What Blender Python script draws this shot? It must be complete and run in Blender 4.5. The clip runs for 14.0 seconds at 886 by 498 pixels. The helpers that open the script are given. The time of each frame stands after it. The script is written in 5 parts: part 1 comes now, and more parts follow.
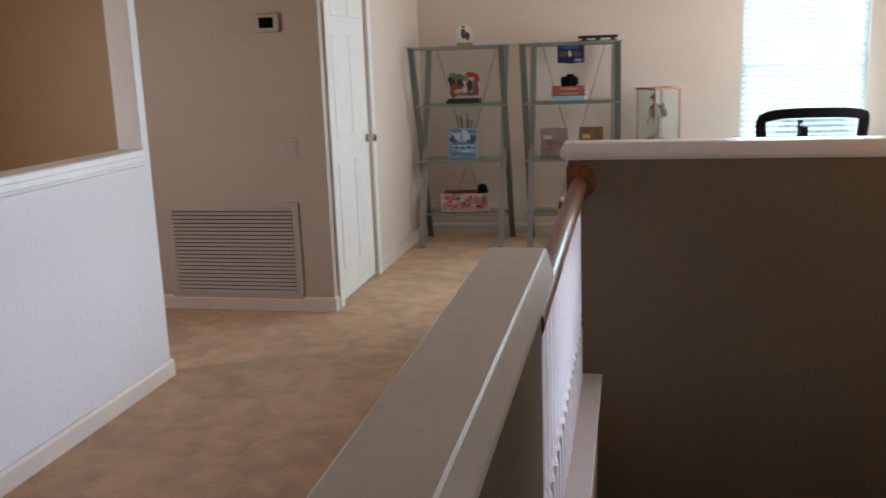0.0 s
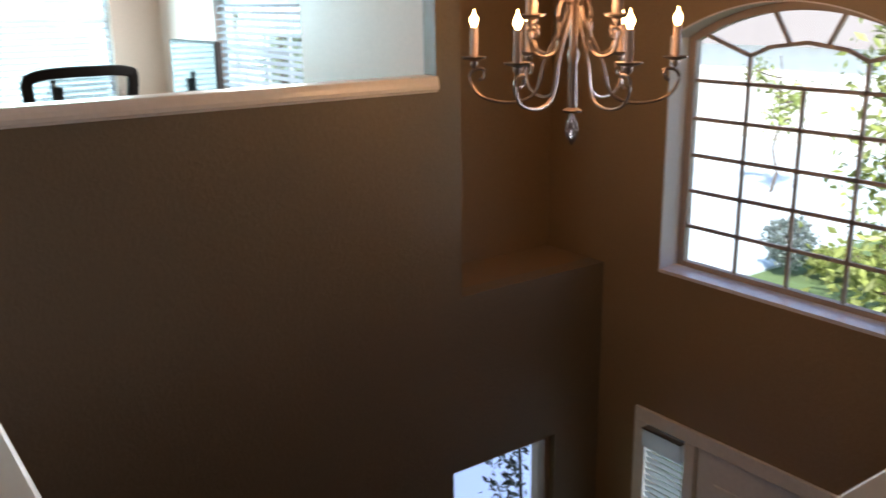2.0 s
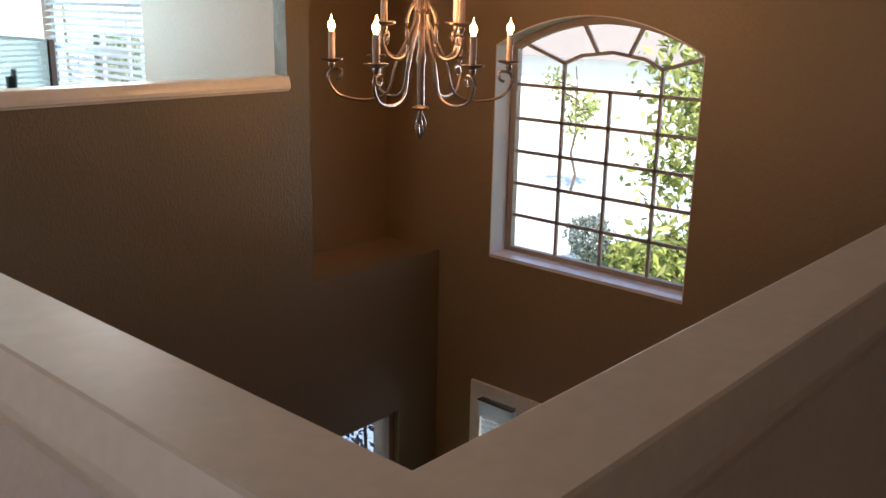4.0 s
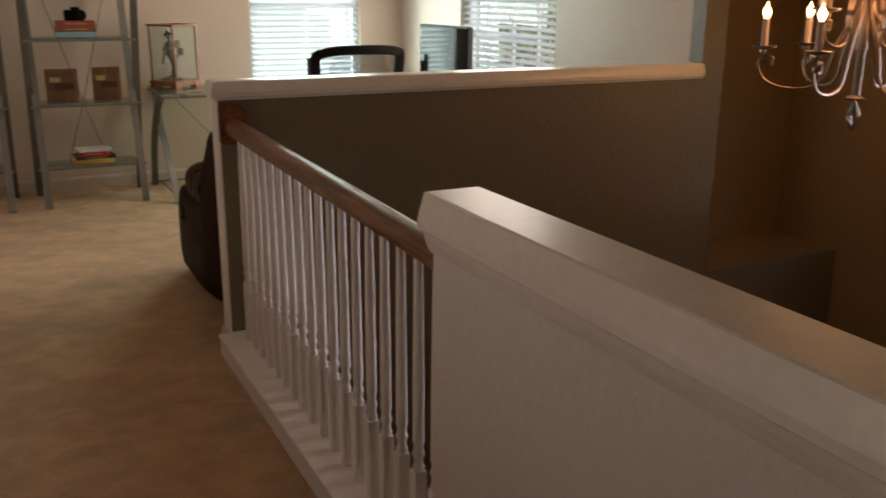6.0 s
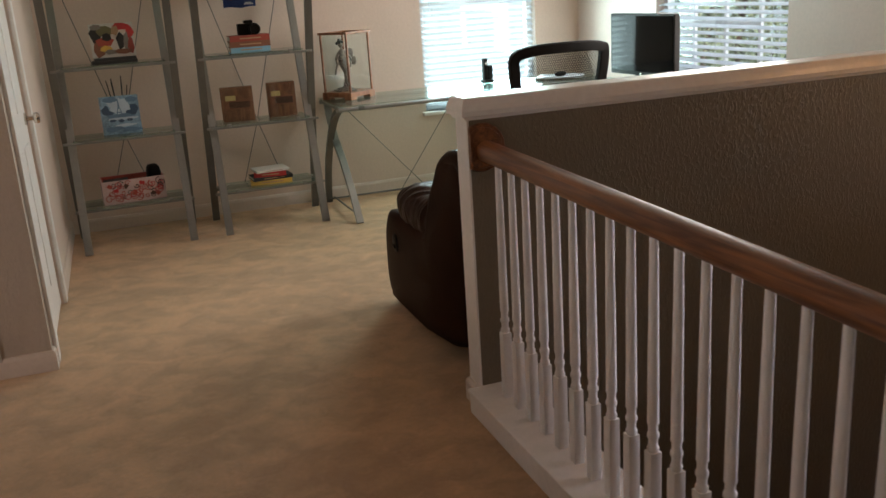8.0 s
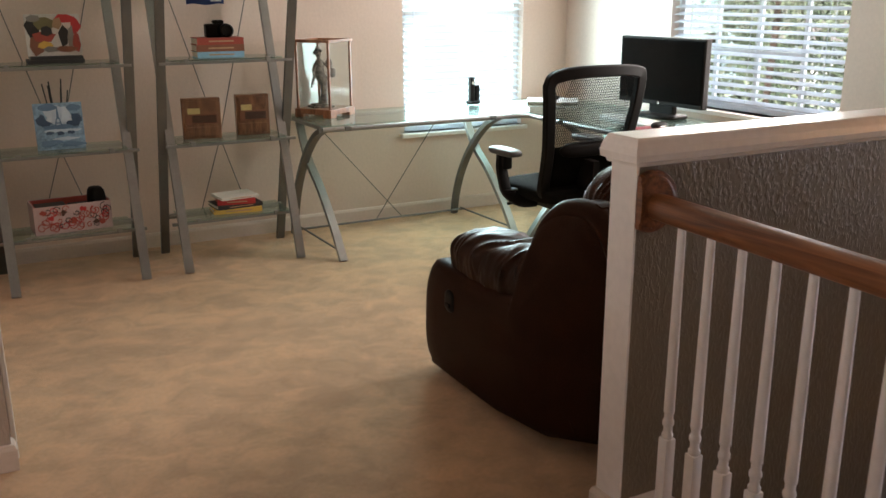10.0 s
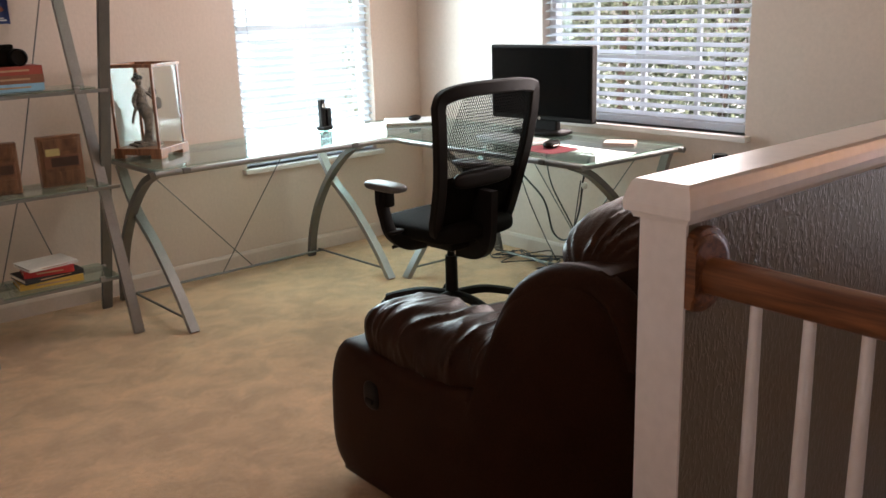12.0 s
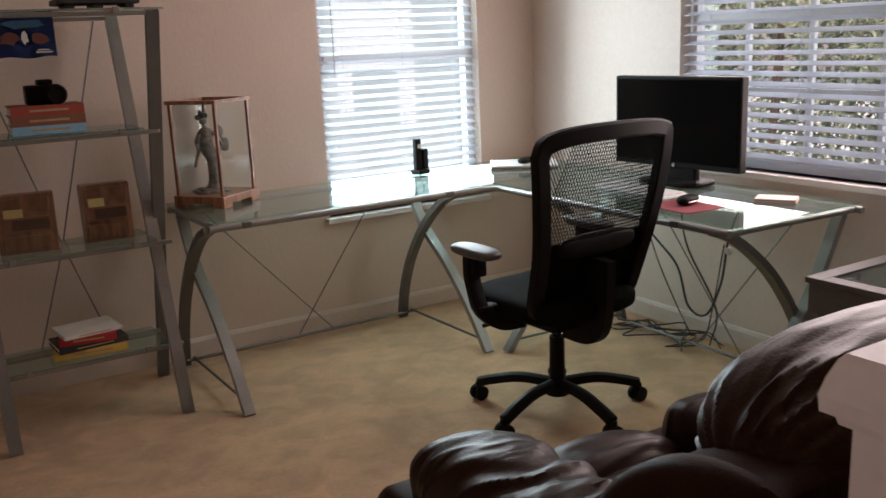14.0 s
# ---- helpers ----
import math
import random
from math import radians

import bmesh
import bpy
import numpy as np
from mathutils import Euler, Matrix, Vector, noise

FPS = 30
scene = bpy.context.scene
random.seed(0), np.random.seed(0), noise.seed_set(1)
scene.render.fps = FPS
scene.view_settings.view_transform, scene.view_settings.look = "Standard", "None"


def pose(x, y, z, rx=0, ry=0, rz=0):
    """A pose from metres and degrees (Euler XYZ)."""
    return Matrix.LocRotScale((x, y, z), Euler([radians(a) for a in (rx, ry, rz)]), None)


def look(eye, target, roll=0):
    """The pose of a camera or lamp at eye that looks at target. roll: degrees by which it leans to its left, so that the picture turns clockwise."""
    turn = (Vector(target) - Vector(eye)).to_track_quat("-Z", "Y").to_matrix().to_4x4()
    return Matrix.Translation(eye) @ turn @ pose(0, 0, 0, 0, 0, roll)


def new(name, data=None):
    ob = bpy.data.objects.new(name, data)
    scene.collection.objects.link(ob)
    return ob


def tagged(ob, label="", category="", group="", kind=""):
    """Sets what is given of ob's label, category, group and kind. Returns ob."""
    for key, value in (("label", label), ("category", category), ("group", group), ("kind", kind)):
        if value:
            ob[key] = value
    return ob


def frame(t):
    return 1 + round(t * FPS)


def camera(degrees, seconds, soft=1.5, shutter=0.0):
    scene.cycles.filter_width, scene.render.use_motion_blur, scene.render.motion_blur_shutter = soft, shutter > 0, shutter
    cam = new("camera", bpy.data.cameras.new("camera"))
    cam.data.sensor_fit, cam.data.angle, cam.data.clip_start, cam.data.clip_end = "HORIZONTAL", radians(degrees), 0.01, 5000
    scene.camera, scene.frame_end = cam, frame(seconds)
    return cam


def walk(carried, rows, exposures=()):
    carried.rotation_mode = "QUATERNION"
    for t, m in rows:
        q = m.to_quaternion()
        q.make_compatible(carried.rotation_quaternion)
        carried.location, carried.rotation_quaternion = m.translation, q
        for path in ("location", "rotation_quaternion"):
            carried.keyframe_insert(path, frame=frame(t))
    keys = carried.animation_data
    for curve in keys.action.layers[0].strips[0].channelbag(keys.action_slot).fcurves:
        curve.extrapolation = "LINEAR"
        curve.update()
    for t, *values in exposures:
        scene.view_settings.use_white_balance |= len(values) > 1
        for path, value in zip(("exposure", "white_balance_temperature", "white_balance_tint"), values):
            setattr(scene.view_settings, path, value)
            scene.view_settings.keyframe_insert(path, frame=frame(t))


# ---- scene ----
cam = camera(52.6, 14.0, soft=1.5, shutter=0.25)
PATH = [
    (0, (0.935, 0.559, 1.464), (0.526, 2.473, 1.050), -2.0),
    (0.5, (0.857, 0.600, 1.461), (0.741, 2.544, 1.005), -1.4),
    (1, (0.826, 0.747, 1.432), (1.041, 2.689, 1.004), 0.3),
    (1.5, (0.769, 0.875, 1.428), (1.418, 2.71, 0.967), 0.6),
    (2, (0.65, 0.955, 1.445), (1.774, 2.519, 0.907), -0.8),
    (2.5, (0.556, 0.921, 1.442), (1.95, 2.263, 0.936), 1.4),
    (2.7, (0.516, 0.889, 1.446), (1.979, 2.151, 0.927), 1.5),
    (4.8, (0.098, 0.801, 1.448), (1.472, 2.154, 0.915), -0.1),
    (5, (0.058, 0.811, 1.439), (1.383, 2.212, 0.908), -0.1),
    (5.5, (-0.041, 0.84, 1.436), (1.09, 2.398, 0.894), 0.6),
    (6, (-0.094, 0.89, 1.439), (0.767, 2.608, 0.886), 0.4),
    (6.5, (-0.073, 1.029, 1.445), (0.579, 2.851, 0.942), 0.4),
    (7, (-0.066, 1.195, 1.47), (0.419, 3.063, 0.947), 0.4),
    (7.5, (-0.22, 1.398, 1.456), (0.332, 3.248, 0.937), -0.7),
    (7.7, (-0.288, 1.49, 1.46), (0.296, 3.324, 0.917), -2.3),
    (9.8, (-0.783, 2.533, 1.438), (0.081, 4.248, 0.881), -1.3),
    (10, (-0.792, 2.625, 1.447), (0.11, 4.325, 0.901), -0.2),
    (10.5, (-0.742, 2.867, 1.444), (0.196, 4.573, 0.985), -1.3),
    (11, (-0.743, 3.057, 1.442), (0.208, 4.736, 0.914), -0.1),
    (11.5, (-0.737, 3.295, 1.438), (0.389, 4.872, 0.945), -1.9),
    (12, (-0.661, 3.448, 1.422), (0.589, 4.918, 0.897), -1.9),
    (12.5, (-0.464, 3.551, 1.424), (0.764, 5.06, 0.96), -0.7),
    (13, (-0.318, 3.658, 1.423), (0.852, 5.202, 0.926), -0.6),
    (13.5, (-0.181, 3.841, 1.412), (0.954, 5.421, 0.949), -1.5),
    (14, (-0.071, 3.975, 1.408), (0.953, 5.63, 0.949), -2.5),
]
EXPOSURES = [
    (0.0, 1.20, 5950, 13),
    (0.5, 0.92, 6200, 13),
    (1.0, 1.08, 6700, 13),
    (1.5, 1.18, 6700, 12),
    (2.0, 1.27, 6100, 12),
    (2.7, 1.30, 6500, 13),
    (5.0, 1.30, 6450, 14),
    (5.5, 0.56, 7000, 14),
    (6.0, 0.55, 7700, 18),
    (6.5, 0.86, 7150, 15),
    (7.0, 0.75, 6600, 15),
    (7.7, 0.76, 6800, 14),
    (9.8, 1.20, 6800, 17),
    (10.5, 0.92, 6750, 20),
    (11.5, 0.98, 6850, 25),
    (12.5, 0.72, 6950, 28),
    (13.3, 0.36, 6950, 31),
    (14.0, 0.17, 7050, 33),
]
walk(cam, [(t, look(eye, target, roll)) for t, eye, target, roll in PATH], EXPOSURES)

# ---- world and large lights ----
world = bpy.data.worlds.new("sky")
scene.world = world
world.use_nodes = True
wn, wl = world.node_tree.nodes, world.node_tree.links
sky = wn.new("ShaderNodeTexSky")
sky.sky_type, sky.sun_disc = "NISHITA", False
sky.sun_elevation, sky.sun_rotation = radians(50), radians(232)
wl.new(sky.outputs["Color"], wn["Background"].inputs["Color"])
wn["Background"].inputs["Strength"].default_value = 0.14


def sun_lamp(strength):
    data = bpy.data.lights.new("sun", "SUN")
    data.energy, data.angle, data.color = strength, radians(0.6), (1.0, 0.95, 0.86)
    ob = new("sun", data)
    az, el = radians(232), radians(50)
    way = Vector((math.sin(az) * math.cos(el), math.cos(az) * math.cos(el), math.sin(el)))
    ob.matrix_world = look(way * 20, (0, 0, 0))


sun_lamp(4.5)


def window_light(name, eye, target, width, height, watts, colour, spread=180):
    """An area lamp in a window's opening, for the sky's light."""
    data = bpy.data.lights.new(name, "AREA")
    data.shape, data.size, data.size_y, data.energy, data.color = "RECTANGLE", width, height, watts, colour
    data.spread = radians(spread)
    ob = new(name, data)
    ob.matrix_world = look(eye, target)


DAY, TEAL = (1.0, 0.96, 0.90), (0.66, 0.96, 1.0)
window_light("window_light_north", (2.23, 8.17, 1.32), (2.23, 4.0, 1.32), 0.90, 1.5, 26, TEAL)
window_light("window_light_north_room", (2.23, 7.88, 1.32), (1.7, 4.2, 1.1), 0.86, 1.4, 21, TEAL)
window_light("window_light_east", (3.04, 6.29, 1.45), (0.0, 6.29, 1.44), 1.2, 1.24, 21, DAY)
window_light("window_light_east_sky", (3.24, 6.29, 1.45), (0.0, 6.29, 1.44), 1.24, 1.26, 7, (0.86, 0.95, 1.0))
window_light("window_light_foyer", (4.41, 3.34, 0.70), (0.0, 3.34, 0.5), 1.18, 1.2, 3.6, (0.80, 0.85, 1.0), 34)
window_light("window_light_side_room", (-3.27, 3.0, 1.45), (0.6, 3.3, 0.8), 1.2, 1.1, 12.5, (1.0, 0.90, 0.76))
window_light("window_light_door", (4.33, 3.84, -1.8), (2.0, 3.8, -1.8), 0.26, 1.7, 1.0, DAY)

# ---- materials ----


def shader(name, colour, rough=0.6, metal=0.0, vary=0.12, scale=3.0, grain=60.0, bump=0.15, depth=0.002, spec=0.5, random=0.0, coat=0.0):
    """A painted, cloth or metal surface with blotches, fine grain and relief."""
    m = bpy.data.materials.new(name)
    m.use_nodes = True
    n, l = m.node_tree.nodes, m.node_tree.links
    b = n["Principled BSDF"]
    b.inputs["Roughness"].default_value, b.inputs["Metallic"].default_value = rough, metal
    b.inputs["Specular IOR Level"].default_value = spec
    b.inputs["Coat Weight"].default_value = coat
    co = n.new("ShaderNodeTexCoord")
    big, fine = n.new("ShaderNodeTexNoise"), n.new("ShaderNodeTexNoise")
    for tex, s in ((big, scale), (fine, grain)):
        tex.inputs["Scale"].default_value, tex.inputs["Detail"].default_value = s, 4
        l.new(co.outputs["Object"], tex.inputs["Vector"])
    add = n.new("ShaderNodeMath")
    add.operation = "ADD"
    l.new(big.outputs["Fac"], add.inputs[0]), l.new(fine.outputs["Fac"], add.inputs[1])
    span = n.new("ShaderNodeMapRange")
    span.inputs["From Min"].default_value, span.inputs["From Max"].default_value = 0.7, 1.3
    span.inputs["To Min"].default_value, span.inputs["To Max"].default_value = 1 - vary, 1 + vary
    l.new(add.outputs[0], span.inputs["Value"])
    last = span.outputs["Result"]
    if random:
        info = n.new("ShaderNodeObjectInfo")
        r = n.new("ShaderNodeMapRange")
        r.inputs["To Min"].default_value, r.inputs["To Max"].default_value = 1 - random, 1 + random
        l.new(info.outputs["Random"], r.inputs["Value"])
        mul = n.new("ShaderNodeMath")
        mul.operation = "MULTIPLY"
        l.new(last, mul.inputs[0]), l.new(r.outputs["Result"], mul.inputs[1])
        last = mul.outputs[0]
    tint = n.new("ShaderNodeVectorMath")
    tint.operation = "SCALE"
    tint.inputs[0].default_value = colour
    l.new(last, tint.inputs["Scale"])
    l.new(tint.outputs["Vector"], b.inputs["Base Color"])
    if bump:
        bp = n.new("ShaderNodeBump")
        bp.inputs["Strength"].default_value, bp.inputs["Distance"].default_value = bump, depth
        l.new(fine.outputs["Fac"], bp.inputs["Height"])
        l.new(bp.outputs["Normal"], b.inputs["Normal"])
    return m


def knockdown(name, colour, size=58.0, strength=0.34, rough=0.45):
    """Painted plaster with a knockdown texture of raised, drawn-out flakes."""
    m = shader(name, colour, rough, vary=0.05, scale=1.2, bump=0)
    n, l = m.node_tree.nodes, m.node_tree.links
    co = n.new("ShaderNodeTexCoord")
    stretch = n.new("ShaderNodeMapping")
    stretch.inputs["Scale"].default_value = (1.0, 1.0, 0.45)
    l.new(co.outputs["Object"], stretch.inputs["Vector"])
    tex = n.new("ShaderNodeTexNoise")
    tex.inputs["Scale"].default_value, tex.inputs["Detail"].default_value, tex.inputs["Distortion"].default_value = size, 3, 0.6
    l.new(stretch.outputs["Vector"], tex.inputs["Vector"])
    ramp = n.new("ShaderNodeMapRange")
    ramp.interpolation_type = "SMOOTHSTEP"
    ramp.inputs["From Min"].default_value, ramp.inputs["From Max"].default_value = 0.47, 0.60
    l.new(tex.outputs["Fac"], ramp.inputs["Value"])
    bp = n.new("ShaderNodeBump")
    bp.inputs["Strength"].default_value, bp.inputs["Distance"].default_value = strength, 0.004
    l.new(ramp.outputs["Result"], bp.inputs["Height"])
    l.new(bp.outputs["Normal"], n["Principled BSDF"].inputs["Normal"])
    return m


def wood(name, dark, light, rough=0.35, stretch=(1.0, 0.08, 1.0), scale=30.0, coat=0.3):
    m = bpy.data.materials.new(name)
    m.use_nodes = True
    n, l = m.node_tree.nodes, m.node_tree.links
    b = n["Principled BSDF"]
    b.inputs["Roughness"].default_value, b.inputs["Coat Weight"].default_value = rough, coat
    b.inputs["Coat Roughness"].default_value = 0.2
    co, mp = n.new("ShaderNodeTexCoord"), n.new("ShaderNodeMapping")
    mp.inputs["Scale"].default_value = stretch
    l.new(co.outputs["Object"], mp.inputs["Vector"])
    tex = n.new("ShaderNodeTexNoise")
    tex.inputs["Scale"].default_value, tex.inputs["Detail"].default_value, tex.inputs["Distortion"].default_value = scale, 8, 1.5
    l.new(mp.outputs["Vector"], tex.inputs["Vector"])
    ramp = n.new("ShaderNodeValToRGB")
    ramp.color_ramp.elements[0].position, ramp.color_ramp.elements[1].position = 0.35, 0.68
    ramp.color_ramp.elements[0].color, ramp.color_ramp.elements[1].color = (*dark, 1), (*light, 1)
    l.new(tex.outputs["Fac"], ramp.inputs["Fac"])
    l.new(ramp.outputs["Color"], b.inputs["Base Color"])
    bp = n.new("ShaderNodeBump")
    bp.inputs["Strength"].default_value, bp.inputs["Distance"].default_value = 0.2, 0.001
    l.new(tex.outputs["Fac"], bp.inputs["Height"])
    l.new(bp.outputs["Normal"], b.inputs["Normal"])
    return m


def glass(name, colour, rough=0.02, solid=0.12):
    """Clear sheet glass: mostly see-through, with real gloss."""
    m = bpy.data.materials.new(name)
    m.use_nodes = True
    n, l = m.node_tree.nodes, m.node_tree.links
    b = n["Principled BSDF"]
    b.inputs["Base Color"].default_value = (*colour, 1)
    b.inputs["Roughness"].default_value, b.inputs["IOR"].default_value = rough, 1.5
    clear, mix = n.new("ShaderNodeBsdfTransparent"), n.new("ShaderNodeMixShader")
    clear.inputs["Color"].default_value = (*colour, 1)
    gloss = n.new("ShaderNodeBsdfGlossy")
    gloss.inputs["Roughness"].default_value = rough
    facing, power, fres = n.new("ShaderNodeLayerWeight"), n.new("ShaderNodeMath"), n.new("ShaderNodeMath")
    power.operation, fres.operation = "POWER", "MULTIPLY_ADD"
    power.inputs[1].default_value, fres.inputs[1].default_value, fres.inputs[2].default_value = 5.0, 0.92, 0.045
    l.new(facing.outputs["Facing"], power.inputs[0])
    l.new(power.outputs[0], fres.inputs[0]), l.new(fres.outputs[0], mix.inputs["Fac"])
    l.new(clear.outputs[0], mix.inputs[1]), l.new(gloss.outputs[0], mix.inputs[2])
    if solid:
        both = n.new("ShaderNodeMixShader")
        both.inputs["Fac"].default_value = solid
        l.new(mix.outputs[0], both.inputs[1]), l.new(b.outputs[0], both.inputs[2])
        l.new(both.outputs[0], n["Material Output"].inputs["Surface"])
    else:
        l.new(mix.outputs[0], n["Material Output"].inputs["Surface"])
    return m


def glow(name, colour, strength):
    m = bpy.data.materials.new(name)
    m.use_nodes = True
    b = m.node_tree.nodes["Principled BSDF"]
    b.inputs["Base Color"].default_value = (*colour, 1)
    b.inputs["Emission Color"].default_value, b.inputs["Emission Strength"].default_value = (*colour, 1), strength
    return m


def carpet_material():
    """Cut-pile carpet: soft brushed patches over a fine tufted grain."""
    m = shader("carpet_pile", (0.60, 0.37, 0.205), 0.95, vary=0.12, scale=60, grain=420, bump=0.8, depth=0.006, spec=0.1)
    n, l = m.node_tree.nodes, m.node_tree.links
    b = n["Principled BSDF"]
    b.inputs["Sheen Weight"].default_value, b.inputs["Sheen Roughness"].default_value = 0.25, 0.6
    co, mp, tex = n.new("ShaderNodeTexCoord"), n.new("ShaderNodeMapping"), n.new("ShaderNodeTexNoise")
    mp.inputs["Scale"].default_value = (1.25, 1.4, 1.0)
    mp.inputs["Rotation"].default_value = (0, 0, 0.4)
    tex.inputs["Scale"].default_value, tex.inputs["Detail"].default_value, tex.inputs["Distortion"].default_value = 6.0, 9, 0.6
    l.new(co.outputs["Object"], mp.inputs["Vector"]), l.new(mp.outputs["Vector"], tex.inputs["Vector"])
    span = n.new("ShaderNodeMapRange")
    span.inputs["From Min"].default_value, span.inputs["From Max"].default_value = 0.40, 0.60
    span.inputs["To Min"].default_value, span.inputs["To Max"].default_value = 0.82, 1.15
    wide, both = n.new("ShaderNodeTexNoise"), n.new("ShaderNodeMath")
    wide.inputs["Scale"].default_value, wide.inputs["Detail"].default_value, wide.inputs["Distortion"].default_value = 1.7, 3, 1.0
    l.new(mp.outputs["Vector"], wide.inputs["Vector"])
    both.operation = "MULTIPLY_ADD"
    both.inputs[1].default_value = 0.55
    half = n.new("ShaderNodeMath")
    half.operation = "MULTIPLY"
    half.inputs[1].default_value = 0.45
    l.new(wide.outputs["Fac"], half.inputs[0])
    l.new(tex.outputs["Fac"], both.inputs[0]), l.new(half.outputs[0], both.inputs[2])
    l.new(both.outputs[0], span.inputs["Value"])
    link = b.inputs["Base Color"].links[0]
    src = link.from_socket
    sc = n.new("ShaderNodeVectorMath")
    sc.operation = "SCALE"
    l.new(src, sc.inputs[0]), l.new(span.outputs["Result"], sc.inputs["Scale"])
    l.new(sc.outputs["Vector"], b.inputs["Base Color"])
    return m


TAUPE = knockdown("taupe_plaster", (0.185, 0.147, 0.098), size=92.0, strength=0.29, rough=0.33)
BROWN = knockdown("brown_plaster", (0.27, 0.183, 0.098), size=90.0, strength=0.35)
CREAM = knockdown("cream_plaster", (0.69, 0.565, 0.485), strength=0.08)
WHITEWALL = knockdown("white_plaster", (0.71, 0.67, 0.67), strength=0.15)
TRIM = shader("white_trim_paint", (0.80, 0.755, 0.72), 0.33, vary=0.05, scale=5, grain=40, bump=0.08)
CARPET = carpet_material()
OAK = wood("stained_oak", (0.09, 0.028, 0.010), (0.26, 0.098, 0.035), 0.38, (1.0, 0.05, 1.0), 45.0, 0.12)
CHERRY = wood("cherry_wood", (0.20, 0.07, 0.03), (0.42, 0.17, 0.08), 0.35, (1, 1, 0.15))
BOXWOOD = wood("carved_boxwood", (0.13, 0.055, 0.03), (0.30, 0.14, 0.07), 0.45, (1, 1, 0.3), 22)
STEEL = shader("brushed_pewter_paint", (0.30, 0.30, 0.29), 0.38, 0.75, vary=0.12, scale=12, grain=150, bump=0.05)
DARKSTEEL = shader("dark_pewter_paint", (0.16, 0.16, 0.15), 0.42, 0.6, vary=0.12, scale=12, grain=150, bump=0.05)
GLASS = glass("greenish_sheet_glass", (0.80, 0.92, 0.88), solid=0.05)
CLEAR = glass("clear_pane_glass", (0.97, 0.99, 0.98), solid=0.0)
LEATHER = shader("brown_leather", (0.025, 0.0098, 0.0053), 0.55, vary=0.25, scale=6, grain=180, bump=0.3, depth=0.002, spec=0.06)


def crease(m):
    """Branching creases over the fine grain of leather."""
    n, l = m.node_tree.nodes, m.node_tree.links
    b = n["Principled BSDF"]
    first = b.inputs["Normal"].links[0].from_socket
    co, mp, tex, bp = n.new("ShaderNodeTexCoord"), n.new("ShaderNodeMapping"), n.new("ShaderNodeTexNoise"), n.new("ShaderNodeBump")
    mp.inputs["Scale"].default_value = (0.8, 2.8, 1.2)
    mp.inputs["Rotation"].default_value = (0.0, 0.0, 0.35)
    tex.noise_type = "RIDGED_MULTIFRACTAL"
    tex.inputs["Scale"].default_value, tex.inputs["Detail"].default_value, tex.inputs["Distortion"].default_value = 6.0, 4, 0.7
    bp.inputs["Strength"].default_value, bp.inputs["Distance"].default_value = 0.85, 0.014
    l.new(co.outputs["Object"], mp.inputs["Vector"]), l.new(mp.outputs["Vector"], tex.inputs["Vector"])
    l.new(tex.outputs["Fac"], bp.inputs["Height"]), l.new(first, bp.inputs["Normal"])
    l.new(bp.outputs["Normal"], b.inputs["Normal"])


SOFTLEATHER = shader("creased_brown_leather", (0.020, 0.0072, 0.0036), 0.40, vary=0.25, scale=6, grain=180, bump=0.45, depth=0.002, spec=0.15)
crease(SOFTLEATHER)
for m in (LEATHER, SOFTLEATHER):
    m.node_tree.nodes["Principled BSDF"].inputs["Specular Tint"].default_value = (1.0, 0.70, 0.56, 1)
BLACK = shader("black_plastic", (0.009, 0.007, 0.006), 0.5, vary=0.2, scale=8, grain=200, bump=0.1, spec=0.10)
BLACKCLOTH = shader("black_mesh_cloth", (0.008, 0.007, 0.006), 0.85, vary=0.2, scale=20, grain=300, bump=0.4, spec=0.05)
SCREEN = shader("dark_screen", (0.005, 0.005, 0.005), 0.05, vary=0.1, bump=0, spec=0.10)
GREYARM = shader("worn_grey_armpad", (0.065, 0.058, 0.054), 0.45, vary=0.3, scale=14)
SLAT = shader("white_blind_slat", (0.72, 0.75, 0.81), 0.4, vary=0.04, scale=8, bump=0.05)


def let_light_through(m, share):
    """Thin white slats pass some of the daylight."""
    n, l = m.node_tree.nodes, m.node_tree.links
    thin, mix = n.new("ShaderNodeBsdfTranslucent"), n.new("ShaderNodeMixShader")
    thin.inputs["Color"].default_value = (0.85, 0.88, 0.9, 1)
    mix.inputs["Fac"].default_value = share
    l.new(n["Principled BSDF"].outputs[0], mix.inputs[1]), l.new(thin.outputs[0], mix.inputs[2])
    l.new(mix.outputs[0], n["Material Output"].inputs["Surface"])


let_light_through(SLAT, 0.4)
ALU = shader("window_frame_paint", (0.34, 0.27, 0.22), 0.5, vary=0.1, scale=9)
IRON = shader("brushed_nickel_arm", (0.22, 0.165, 0.135), 0.4, 0.85, vary=0.15, scale=20)
CANDLE = shader("ivory_candle_sleeve", (0.52, 0.38, 0.31), 0.6, vary=0.06)
BULB = glow("lit_candle_bulb", (1.0, 0.56, 0.20), 16.0)
CHROME = shader("satin_chrome", (0.55, 0.50, 0.45), 0.25, 1.0, vary=0.08)
WHITE = shader("white_gloss_plastic", (0.75, 0.75, 0.75), 0.35, vary=0.05)
PAPER = shader("paper_pages", (0.70, 0.66, 0.58), 0.8, vary=0.1, grain=250)
TILE = shader("foyer_tile", (0.05, 0.036, 0.027), 0.35, vary=0.15, scale=4)
CABLE = shader("black_cable", (0.02, 0.02, 0.02), 0.5, bump=0)
BARK = shader("tree_bark", (0.10, 0.07, 0.05), 0.9, vary=0.3, scale=8)
GRASS = shader("lawn", (0.10, 0.15, 0.055), 0.9, vary=0.3, scale=2, grain=30)
